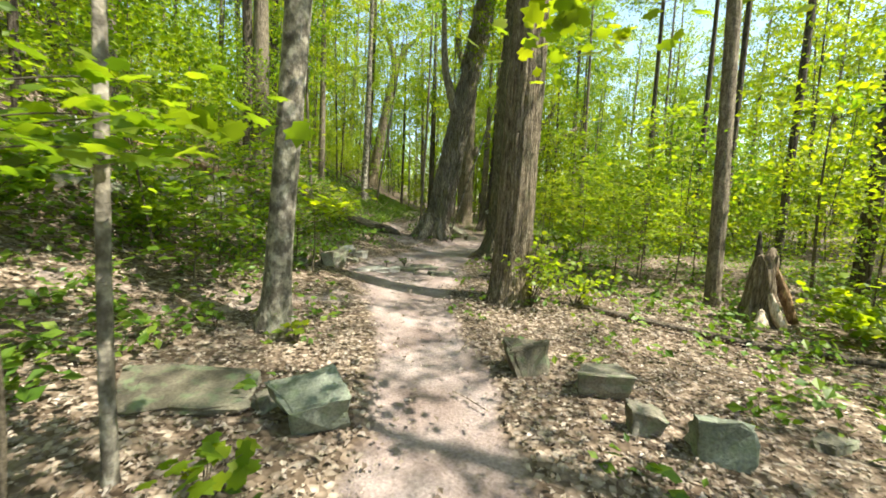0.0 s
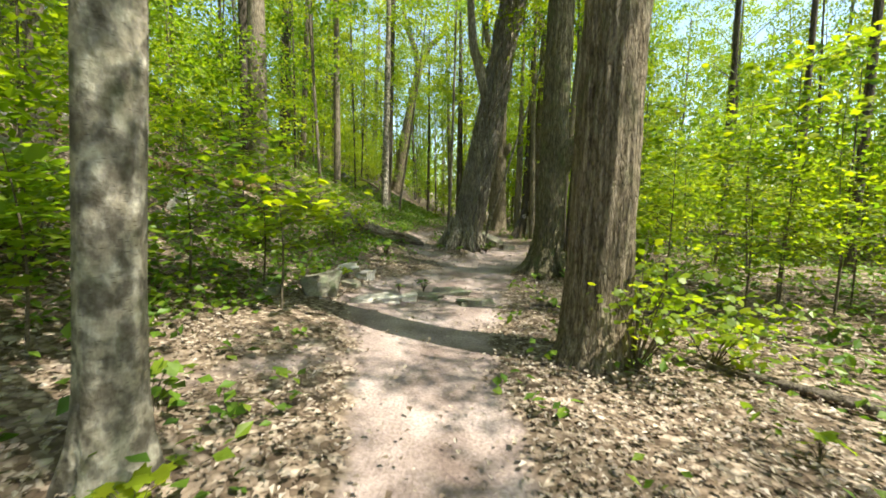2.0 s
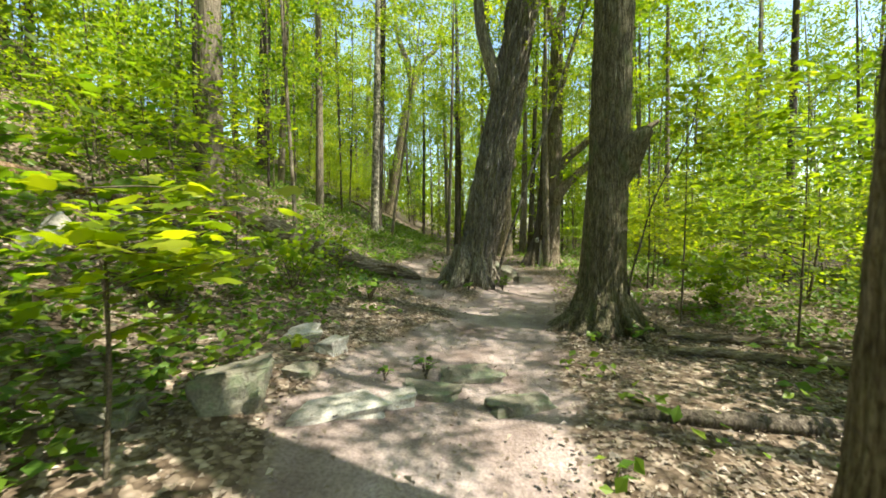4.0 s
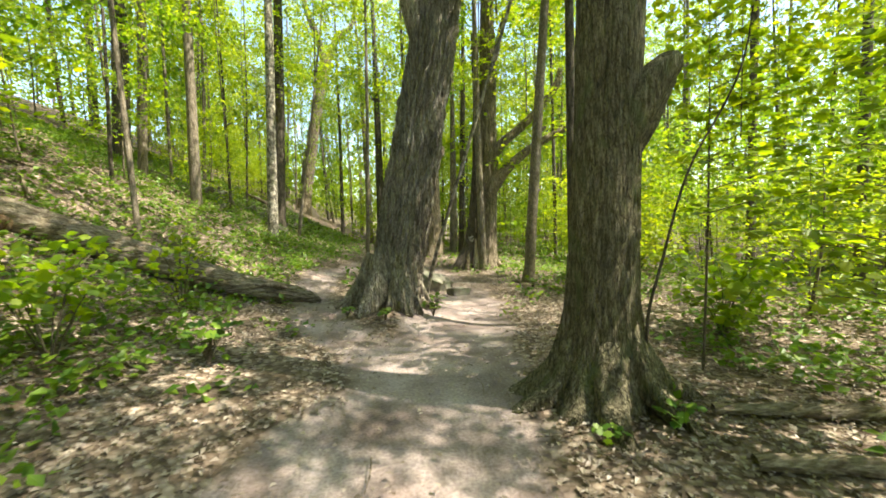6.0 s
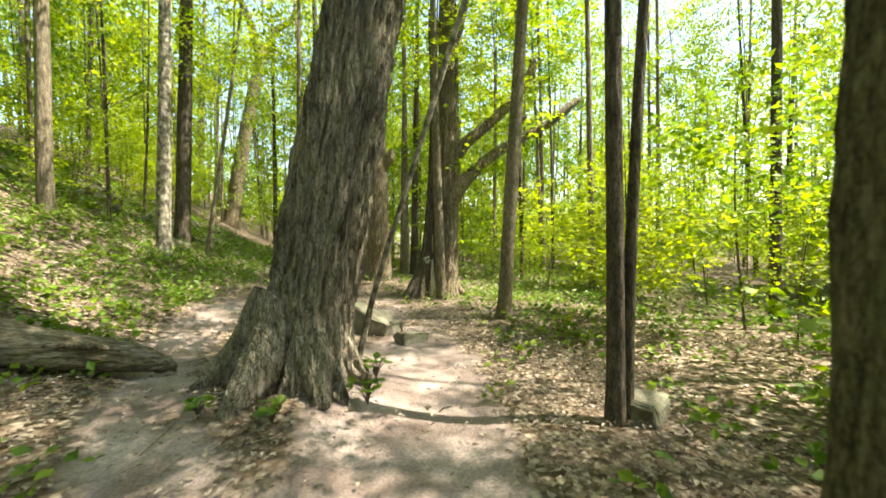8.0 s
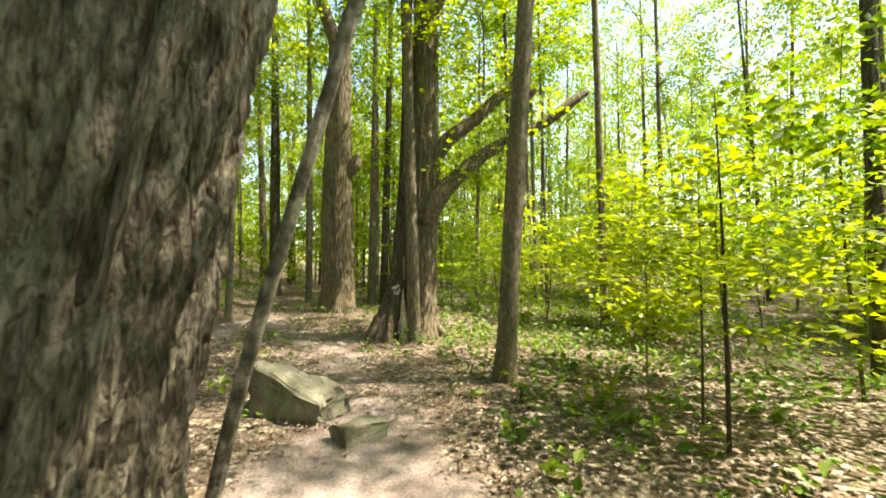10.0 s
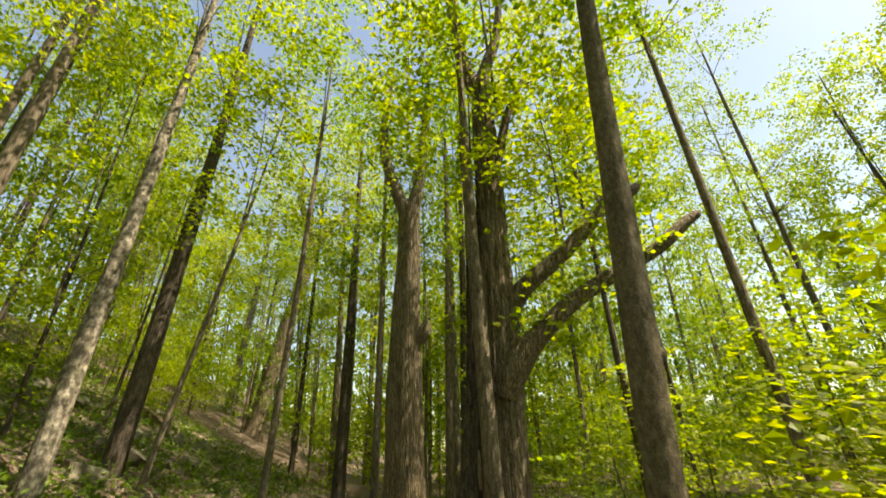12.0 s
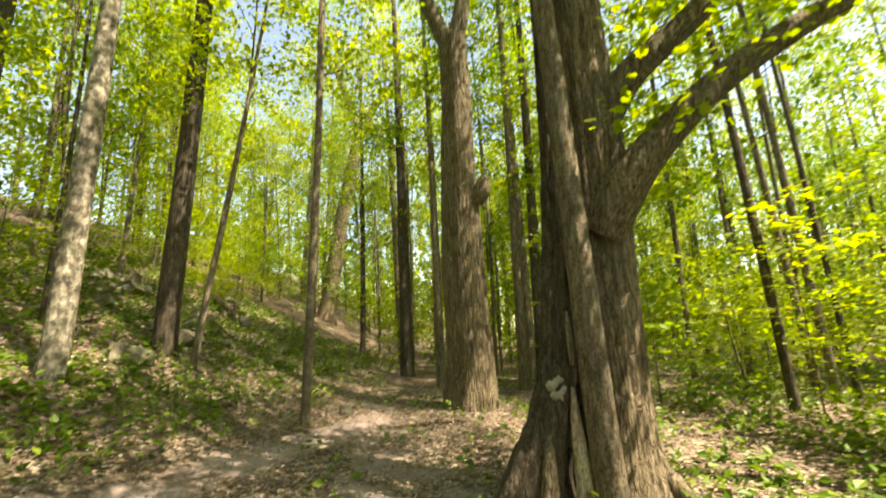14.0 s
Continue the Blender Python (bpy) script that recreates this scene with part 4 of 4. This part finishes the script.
lying("log", [(0.2, 25.3, 0.03), (0.8, 25.6, 0.05), (1.5, 25.7, 0.04)], [0.03, 0.05, 0.03], "pale root across the path", "root", DEADWOOD, 8, 12, 11)


def broken_stump():
    t = thing("stump", 5.0, 6.2, "splintered rotten stump with pale torn wood", "stump")
    rng = np.random.default_rng(4)
    line, rad = smooth_line([(0, 0, -0.15), (0.02, 0, 0.15), (0, 0, 0.5), (-0.03, 0, 0.85), (-0.08, 0, 1.05)], [0.24, 0.19, 0.16, 0.13, 0.05], 24)
    piece("body", *tube(line, rad, 30, 0.15, 6, 0.35, 0.2, 5, 0.02), DEADWOOD, t)
    limb(t, [(-0.08, 0.02, 0.7), (-0.09, 0.02, 1.1), (-0.1, 0.03, 1.42)], [0.07, 0.045, 0.012], BARK_DARK, 8, 8, 1, "spike", ridges=0.004)
    limb(t, [(0.05, -0.02, 0.75), (0.06, -0.04, 1.0), (0.07, -0.03, 1.16)], [0.12, 0.12, 0.05], DEADWOOD, 12, 8, 2, "spike", ridges=0.012)
    limb(t, [(0.1, -0.05, 0.9), (0.26, -0.12, 0.5), (0.42, -0.18, 0.05)], [0.05, 0.075, 0.06], ROTWOOD, 10, 10, 3, "slab", "reddish split slab", ridges=0.01)
    limb(t, [(0.02, -0.18, 0.5), (0.08, -0.28, 0.18), (0.14, -0.38, 0.0)], [0.04, 0.08, 0.07], PALEWOOD, 10, 8, 4, "slab", "pale torn wood", ridges=0.01)
    limb(t, [(-0.1, -0.2, 0.22), (-0.2, -0.34, 0.08), (-0.34, -0.44, 0.03)], [0.05, 0.1, 0.07], PALEWOOD, 10, 8, 5, "slab", "pale torn wood", ridges=0.012)


broken_stump()


def rock(x, y, size, turn, label, mat, seed, sink=0.3, cut=0.8, tilt=(0, 0), name="stone", cuts=2):
    """A split, slightly rounded block: a bevelled box pushed about by noise."""
    bm = bmesh.new()
    bmesh.ops.create_cube(bm, size=1.0)
    rng = np.random.default_rng(seed)
    for v in bm.verts:
        v.co += Vector(rng.uniform(-0.2, 0.2, 3))
    bmesh.ops.bevel(bm, geom=list(bm.edges), offset=0.09 * (2 - cut), segments=2, profile=0.6, affect="EDGES")
    bmesh.ops.triangulate(bm, faces=list(bm.faces))
    bmesh.ops.subdivide_edges(bm, edges=list(bm.edges), cuts=cuts, use_grid_fill=True)
    for v in bm.verts:
        n = noise.fractal(v.co * 3.0 + Vector((seed, 0, 0)), 0.9, 2.1, 4)
        chip = noise.cell(v.co * 2.3 + Vector((seed, 3, 0)))
        v.co *= 1 + 0.17 * n + 0.07 * (chip - 0.5)
        v.co += Vector((1, 1, 1)) * 0.03 * noise.noise(v.co * 11 + Vector((0, seed, 0)))
    for v in bm.verts:
        v.co.x *= size[0]
        v.co.y *= size[1]
        v.co.z *= size[2]
    me = bpy.data.meshes.new(name)
    bm.to_mesh(me)
    bm.free()
    me.materials.append(mat)
    ob = new(name, me)
    ob.matrix_world = pose(x, y, float(land(x, y)) + size[2] * (0.5 - sink), tilt[0], tilt[1], turn)
    return tagged(ob, label, "stone")


rock(-0.84, 2.78, (0.5, 0.36, 0.38), 20, "squared greenish stone block beside the path", STONE_GREEN, 1, 0.16, 1.3, (8, -8))
rock(-1.25, 2.95, (0.2, 0.16, 0.16), 50, "small brownish stone beside a larger block", STONE, 2, 0.25)
rock(-1.92, 3.0, (0.8, 0.55, 0.32), 15, "broad flat brown mossy boulder among dead leaves", STONE_BROWN, 3, 0.66, 0.1, (10, 4))
rock(0.93, 3.95, (0.42, 0.34, 0.42), 12, "upright rough brown stone beside the path", STONE_BROWN, 4, 0.28, 0.7)
rock(1.52, 3.55, (0.44, 0.32, 0.32), -12, "squared grey stone block among dead leaves", STONE, 5, 0.18, 1.35)
rock(1.62, 2.92, (0.24, 0.2, 0.26), -8, "small squared stone in the litter", STONE, 6, 0.22, 1.3)
rock(2.02, 2.62, (0.36, 0.28, 0.34), -22, "pale grey-green squared stone block", STONE_GREEN, 7, 0.15, 1.35)
rock(2.95, 2.8, (0.3, 0.2, 0.16), 30, "small flat stone in the litter", STONE, 8, 0.4)

rock(-2.24, 8.42, (0.46, 0.32, 0.4), 25, "large grey slab with lichen beside the path", STONE, 10, 0.24, 1.2, (-8, 4))
rock(-1.45, 8.65, (0.6, 0.4, 0.15), 24, "pale flat stone set in the path", STONE_PALE, 11, 0.72, 1.2)
rock(-1.02, 8.9, (0.32, 0.2, 0.14), 30, "pale small stone in the path", STONE_PALE, 12, 0.7, 1.2)
rock(-1.98, 9.15, (0.25, 0.2, 0.16), 10, "grey stone at the edge of the path", STONE, 13, 0.4, 1.1)
rock(-1.93, 9.9, (0.34, 0.24, 0.26), 70, "white-grey stone at the edge of the path", STONE_PALE, 14, 0.4, 1.1)
rock(-2.37, 10.15, (0.34, 0.26, 0.22), 20, "pale stone half hidden by plants", STONE_PALE, 15, 0.35)
rock(-0.42, 9.65, (0.62, 0.42, 0.16), 15, "flat mossy slab flush with the path", STONE, 16, 0.78, 1.0)
rock(-0.7, 9.15, (0.5, 0.3, 0.16), -15, "flat stone flush with the path", STONE, 17, 0.78, 1.1)
rock(0.1, 9.0, (0.55, 0.35, 0.16), 25, "flat stone flush with the path", STONE, 18, 0.8, 1.1)
rock(-2.75, 8.0, (0.28, 0.24, 0.22), 5, "grey stone on the bank beside the path", STONE, 19, 0.4)
rock(2.82, 14.15, (0.45, 0.34, 0.36), 30, "rounded grey stone beside the twin stems", STONE, 20, 0.35, 0.5)
rock(0.66, 18.5, (0.98, 0.62, 0.66), -28, "large angular mossy boulder at the edge of the path", STONE, 27, 0.3, 0.7, (16, 20), cuts=3)
rock(1.26, 17.7, (0.45, 0.3, 0.24), 25, "flat stone beside the boulder", STONE, 22, 0.4, 1.2)
rock(-0.95, 26.2, (0.22, 0.18, 0.2), 25, "small dark stone beside the path", STONE, 23, 0.25, 1.0)


# ---- plants near the path ----
def seedling(x, y, height, leaves, size, label, mat, seed, name="seedling", category="plant"):
    """A low plant: arching stalks that each carry a maple-like leaf."""
    t = thing(name, x, y, label, category)
    rng = np.random.default_rng(seed)
    stalks, spots = [], []
    for _ in range(leaves):
        a, r, h = rng.uniform(0, 6.283), rng.uniform(0.15, 1.0) * height * 0.8, height * rng.uniform(0.55, 1.05)
        e = np.array([r * math.cos(a), r * math.sin(a), h])
        stalks.append(tube(*smooth_line([(0, 0, -0.03), e * (0.4, 0.4, 0.75), e], [0.004, 0.003, 0.002], 4), 4))
        spots.append(e)
    v, f = join(stalks)
    tagged(piece("stalk", v, f, TWIG, t), kind="stuff")
    put("leaves", leaf_mesh("leaves", np.array(spots), size * rng.uniform(0.7, 1.25, leaves), mat, rng, 0.4, MAPLE), t)
    return t


seedling(-1.12, 1.85, 0.34, 22, 0.125, "bright yellow-green maple seedling", LEAF, 1)
seedling(-1.5, 4.25, 0.2, 14, 0.11, "bright maple seedling in the litter", LEAF, 2)
seedling(-2.35, 4.2, 0.22, 12, 0.1, "small green plant at a tree's foot", HERB, 3)
seedling(-0.83, 9.5, 0.17, 26, 0.07, "small bushy green plant in the path", HERB, 4)
seedling(-1.22, 9.35, 0.13, 14, 0.06, "small green plant in the path", HERB, 5)
seedling(-2.15, 12.7, 0.42, 40, 0.12, "dark green leafy plant at the path's edge", HERB, 6)
seedling(-2.5, 9.0, 0.28, 20, 0.105, "green maple seedling on the bank", LEAF, 7)
seedling(-2.2, 9.7, 0.2, 14, 0.12, "yellow-green seedling on the bank", LEAF, 8)
seedling(4.0, 17.6, 0.3, 16, 0.14, "green maple seedling in the litter", LEAF, 9)
seedling(2.6, 16.4, 0.14, 6, 0.12, "yellow-green seedling in the litter", LEAF, 10)
seedling(-2.1, 5.1, 0.3, 18, 0.12, "grassy green plant at a tree's foot", HERB, 11)
seedling(3.2, 18.0, 0.25, 22, 0.09, "green herbs at a tree's foot", HERB, 12)
seedling(-0.35, 14.55, 0.16, 24, 0.08, "green herbs at the foot of the leaning maple", HERB, 14)
seedling(0.42, 14.85, 0.2, 26, 0.08, "green herbs at the foot of the leaning maple", HERB, 15)
seedling(-0.95, 14.75, 0.14, 18, 0.08, "green herbs at the foot of the leaning maple", HERB, 16)
seedling(0.55, 15.5, 0.22, 22, 0.09, "green herbs at the foot of the leaning maple", HERB, 17)
seedling(1.9, 11.0, 0.2, 20, 0.09, "green herbs between tree roots", HERB, 18)
seedling(1.3, 10.9, 0.14, 16, 0.08, "green herbs between tree roots", HERB, 19)
seedling(2.1, 5.2, 0.15, 6, 0.12, "yellow seedling in the litter", LEAF, 13)


def twiggy_shrub(x, y, stems, height, spread, size, per, label, seed, mat=LEAF, toward=(0, 0)):
    t = thing("shrub", x, y, label, "shrub")
    rng = np.random.default_rng(seed)
    wood, spots = [], []
    for k in range(stems):
        a = rng.uniform(0, 6.283)
        e = np.array([spread * math.cos(a) * rng.uniform(0.4, 1) + toward[0], spread * math.sin(a) * rng.uniform(0.4, 1) + toward[1], height * rng.uniform(0.35, 1.0)])
        mid = e * (0.45, 0.45, 0.7)
        line, rad = smooth_line([(0, 0, -0.05), mid, e], [0.009, 0.006, 0.002], 12)
        wood.append(tube(line, rad, 5))
        for q in line[4:]:
            spots.append(q + rng.normal(0, 0.11, (per, 3)) * (1, 1, 0.5))
    v, f = join(wood)
    tagged(piece("twigwork", v, f, TWIG, t), kind="stuff")
    sp = np.vstack(spots)
    put("leaves", leaf_mesh("leaves", sp, size * rng.uniform(0.6, 1.25, len(sp)), mat, rng, 0.45, MAPLE, 0.3), t)
    return t


twiggy_shrub(1.5, 6.5, 16, 1.3, 0.75, 0.085, 3, "yellow-green maple shoots round an old tree's foot", 31, LEAF, (0.35, -0.15))
twiggy_shrub(2.3, 6.7, 10, 0.6, 0.8, 0.085, 3, "bright green low maple shrub in the litter", 32)
twiggy_shrub(-4.6, 6.6, 12, 1.2, 1.0, 0.13, 4, "green leafy shrub on the bank", 33, LEAF_DEEP)
twiggy_shrub(-4.1, 10.2, 8, 0.7, 0.7, 0.12, 4, "bright green maple shrub on the bank", 34)
twiggy_shrub(-5.2, 4.6, 16, 1.3, 1.4, 0.13, 5, "dense green shrub at the foot of the slope", 35, LEAF_DEEP)
twiggy_shrub(-3.4, 12.4, 10, 1.1, 0.9, 0.12, 4, "sparse green maple shrub beside the fallen trunk", 36, LEAF_DEEP)
twiggy_shrub(7.6, 20.6, 20, 1.3, 1.6, 0.13, 6, "spreading bright yellow-green maple shrub", 37)
twiggy_shrub(4.2, 13.2, 12, 1.2, 1.1, 0.12, 5, "bright green maple shrub in the open wood", 38)
twiggy_shrub(6.2, 5.2, 16, 0.9, 1.3, 0.12, 6, "fresh green shrub behind a stump", 39)
twiggy_shrub(-3.3, 14.6, 7, 1.3, 0.6, 0.1, 3, "thin pale-stemmed seedlings in front of the fallen trunk", 40)


def layered_sapling(x, y, height, reach, heading, fan, count, label, seed, first=0.35, leaf=0.105, stem_r=0.014, lean=(0, 0), mat=LEAF):
    """A young maple whose thin side branches carry flat sprays of real-shaped leaves."""
    t = thing("sapling", x, y, label, "sapling")
    rng = np.random.default_rng(seed)
    stem(t, height, stem_r, 0.004, lean, (0.05, 0.03), TWIG, 8, 0.3, 3, 0.1, seed=seed, rings=16)
    twigs_, spots = [], []
    for k in range(count):
        f = first + (1 - first) * (k + rng.uniform(0, 0.8)) / count
        a = heading + rng.uniform(-fan, fan)
        ln = reach * rng.uniform(0.55, 1.0) * (1.15 - 0.5 * f)
        s = np.array([lean[0] * height * f, lean[1] * height * f, height * f])
        e = s + (ln * math.cos(a), ln * math.sin(a), ln * rng.uniform(-0.05, 0.3))
        line, rad = smooth_line([s, (s + e) / 2 + (0, 0, 0.05 * ln), e], [0.006, 0.004, 0.0015], 9)
        twigs_.append(tube(line, rad, 4))
        for j, q in enumerate(line[2:]):
            m = 5
            w = 0.14 + 0.16 * math.sin(3.14 * (j + 1) / 8)
            spots.append(q + np.stack([rng.normal(0, w, m), rng.normal(0, w, m), rng.normal(0, 0.03, m)], -1))
    v, fc = join(twigs_)
    tagged(piece("twigwork", v, fc, TWIG, t), kind="stuff")
    sp = np.vstack(spots)
    put("leaves", leaf_mesh("leaves", sp, leaf * rng.uniform(0.65, 1.3, len(sp)), mat, rng, 0.28, MAPLE, 0.12), t)
    return t


layered_sapling(-2.85, 8.0, 1.75, 1.05, -0.4, 1.2, 8, "young maple reaching its leaves towards the path", 71, 0.3, 0.12)
layered_sapling(-2.35, 7.45, 1.62, 0.95, 0.12, 0.45, 5, "young maple holding broad sunlit leaves beside the path", 70, 0.6, 0.13)
layered_sapling(-3.3, 5.4, 1.5, 1.0, 0.0, 1.8, 9, "young maple with bright leaves on the bank", 72, 0.3, 0.12, mat=LEAF_DEEP)
layered_sapling(-3.4, 7.3, 1.7, 1.1, 0.2, 1.6, 9, "young maple with bright leaves on the bank", 73, 0.4, mat=LEAF_DEEP)
layered_sapling(3.7, 10.7, 3.4, 1.5, 3.0, 1.7, 20, "young maple with layered bright leaves", 74, 0.22, 0.12)
layered_sapling(3.0, 12.1, 3.8, 1.3, -0.6, 1.9, 20, "young maple with layered bright leaves", 75, 0.4, 0.11)
layered_sapling(4.7, 16.9, 2.6, 1.5, 3.0, 2.4, 18, "young maple with wide flat sprays of leaves", 76, 0.3, 0.11)
layered_sapling(5.6, 18.6, 2.4, 1.6, 3.4, 2.6, 18, "young maple with wide flat sprays of leaves", 77, 0.35, 0.11)
layered_sapling(4.4, 8.8, 3.6, 1.4, 3.2, 2.4, 20, "young maple with layered bright leaves", 78, 0.25, 0.11)
layered_sapling(3.6, 8.3, 1.6, 1.0, 3.2, 3.0, 12, "low young maple in the litter", 79, 0.3, 0.1)
layered_sapling(-4.6, 10.6, 2.6, 1.3, 0.3, 2.0, 16, "young maple on the bank above the path", 80, 0.3, 0.11)
layered_sapling(-4.9, 13.2, 2.8, 1.4, -0.6, 2.2, 16, "young maple on the slope", 81, 0.3, 0.11)
layered_sapling(5.2, 26.8, 2.8, 1.6, 3.0, 3.1, 20, "young maple with layered bright leaves", 85, 0.2, 0.13)
layered_sapling(7.0, 25.2, 3.6, 1.8, 3.0, 3.1, 22, "young maple with layered bright leaves", 86, 0.25, 0.13)
layered_sapling(4.4, 28.8, 2.6, 1.5, 3.0, 3.1, 18, "young maple with layered bright leaves", 87, 0.2, 0.13)
layered_sapling(8.6, 22.4, 3.8, 1.7, 3.0, 3.1, 22, "young maple with layered bright leaves", 88, 0.3, 0.13)

# leafy twigs reaching over the start of the path
layered_sapling(-1.75, 1.5, 1.95, 1.05, 0.35, 0.6, 5, "young maple reaching leafy twigs over the path", 82, 0.78, 0.12, mat=LEAF_DEEP)

# stones and broken rock on the slope
def scree():
    first = rock(-7.4, 8.0, (0.5, 0.38, 0.26), 40, "grey stone lying on the leafy slope", STONE, 41, 0.35, 1.1, cuts=1)
    tagged(first, group="stones on the slope")
    second = rock(-8.3, 9.4, (0.38, 0.3, 0.22), 10, "pale stone lying on the leafy slope", STONE_PALE, 42, 0.35, 1.1, cuts=1)
    tagged(second, group="stones on the slope")
    rng = np.random.default_rng(44)
    for k in range(64):
        x, y = rng.uniform(-13, -5.3), rng.uniform(4, 13.6)
        s = rng.uniform(0.4, 1.5)
        copy_thing((first, second)[k % 3 == 0], Matrix.LocRotScale((x, y, float(land(x, y)) + 0.05 * s), Euler((rng.normal(0, 0.3), 0.35, rng.uniform(0, 6.28))), (s, s, s)))
    third = rock(-6.2, 27.4, (0.5, 0.36, 0.28), 25, "dark mossy stone lying on the leafy slope", STONE_BROWN, 46, 0.35, 1.0, cuts=1)
    tagged(third, group="stones on the slope")
    for k in range(46):
        x, y = rng.uniform(-9.5, -4.6), rng.uniform(25, 34)
        s = rng.uniform(0.35, 1.5)
        copy_thing((third, first)[k % 4 == 0], Matrix.LocRotScale((x, y, float(land(x, y)) + 0.05 * s), Euler((rng.normal(0, 0.3), 0.35, rng.uniform(0, 6.28))), (s, s, s)))


scree()

# dead branches scattered on the slope
for k in range(16):
    a_, bx, by = 0.9 * k, -5.0 - 3.6 * ((k * 0.37) % 1), 17.5 + 14.0 * ((k * 0.618) % 1)
    ln = 0.7 + 0.5 * ((k * 0.23) % 1)
    lying("fallen_branch", [(bx, by, 0.05), (bx + ln * math.cos(a_), by + ln * math.sin(a_), 0.1), (bx + 2 * ln * math.cos(a_ + 0.15), by + 2 * ln * math.sin(a_ + 0.15), 0.07)], [0.035, 0.03, 0.012], "weathered grey dead branch lying on the slope", "branch", DEADWOOD, 8, 12, 60 + k)

# thin crooked sapling in front of the burled maple
t_ = thing("sapling", 1.95, 11.45, "thin crooked dark sapling with few leaves", "sapling")
limb(t_, [(0, 0, -0.1), (0.0, 0.02, 0.7), (0.12, 0.0, 1.25), (0.32, -0.04, 2.0), (0.75, -0.1, 2.9), (0.95, 0, 4.2)], [0.016, 0.015, 0.013, 0.011, 0.008, 0.004], BARK_DARK, 8, 30, 3, "stem")
crown(t_, SAPLING_CROWNS[3], (1.1, 0.3, 2.6), 0.8, 1.0, 0.9)
t_ = thing("sapling", 4.3, 16.3, "thin sapling with layered bright leaves", "sapling")
stem(t_, 3.2, 0.02, 0.006, (0.0, 0.02), (0.05, 0.02), BARK_DARK, 8, 0.3, 3, 0.1, seed=9, rings=16)
crown(t_, SAPLING_CROWNS[1], (0.3, 0.2, 0.9), 1.0, 2.0, 0.85)


def low_herbs():
    rng = np.random.default_rng(61)
    n = 10500
    x, y = rng.uniform(-13, 13, n * 4), rng.uniform(0, 36, n * 4)
    w = 0.5 + 0.5 * np.sin(0.9 * x + 1.3 * np.sin(0.6 * y)) * np.cos(0.8 * y + 0.7 * np.sin(1.1 * x))
    dens = np.where(x < -2.6, 0.45 + 0.75 * w, np.where(x > 3.2, 0.08 + 0.45 * w, 0.02 + 0.1 * w))
    dens = np.where((y > 14) & (x < -1.5), np.minimum(1, dens * 2.0 + 0.15), dens)
    dens = np.where((y > 17) & (x > 2.4), np.minimum(1, dens * 1.3 + 0.1), dens)
    dens *= 1 - np.clip(trodden(x, y) * 1.6, 0, 1)
    ok = rng.uniform(0, 1, len(x)) < dens
    x, y = x[ok][:n], y[ok][:n]
    c = np.stack([x, y, land(x, y) + 0.1], -1)
    spots = sprays(rng, c, 9, 0.2, 0.35)
    ob = new("herb_layer", leaf_mesh("herb_layer", spots, rng.uniform(0.06, 0.14, len(spots)), HERB, rng, 0.45))
    tagged(ob, "low green woodland herbs over the forest floor", "herbs", kind="stuff")


low_herbs()


def leaf_litter():
    rng = np.random.default_rng(62)
    n = 100000
    x, y = np.concatenate([rng.normal(0.5, 3.6, n), rng.uniform(-10, 10, n // 2)]), np.concatenate([rng.uniform(0.3, 27, n), rng.uniform(0, 34, n // 2)])
    t = trodden(x, y)
    ok = rng.uniform(0, 1, len(x)) < np.clip(1.05 - 1.1 * t, 0.06, 1)
    x, y = x[ok], y[ok]
    c = np.stack([x, y, land(x, y) + 0.012 + rng.uniform(0, 0.03, len(x))], -1)
    curl = np.array([(0.05, -0.5, 0.0), (0.34, -0.08, 0.16), (-0.04, 0.52, -0.1), (-0.4, 0.1, 0.2)])
    ob = new("leaf_litter", leaf_mesh("leaf_litter", c, 0.024 + 0.04 * rng.uniform(0, 1, len(x)) ** 1.5, LITTER, rng, 0.24, curl))
    tagged(ob, "curled brown and tan dead leaves lying on the ground", "dead leaves", kind="stuff")


leaf_litter()


def twigs():
    rng = np.random.default_rng(63)
    parts = []
    for _ in range(420):
        x, y = rng.normal(0.3, 3.2), rng.uniform(0.5, 26)
        if trodden(x, y) > 0.5 and rng.uniform() < 0.8:
            continue
        a, ln = rng.uniform(0, 6.283), rng.uniform(0.1, 0.5)
        d = np.array([math.cos(a), math.sin(a)]) * ln
        p = [(x + d[0] * k, y + d[1] * k, float(land(x + d[0] * k, y + d[1] * k)) + 0.025 + 0.01 * math.sin(k * 5)) for k in (-0.5, 0.0, 0.5)]
        p[1] = (p[1][0] + rng.normal(0, 0.02), p[1][1] + rng.normal(0, 0.02), p[1][2])
        r = rng.uniform(0.003, 0.009)
        parts.append(tube(*smooth_line(p, [r, r, r * 0.5], 5), 4))
    v, f = join(parts)
    tagged(piece("fallen_twigs", v, f, DEADWOOD), "thin grey fallen twigs on the leaf litter", "twigs", kind="stuff")


twigs()
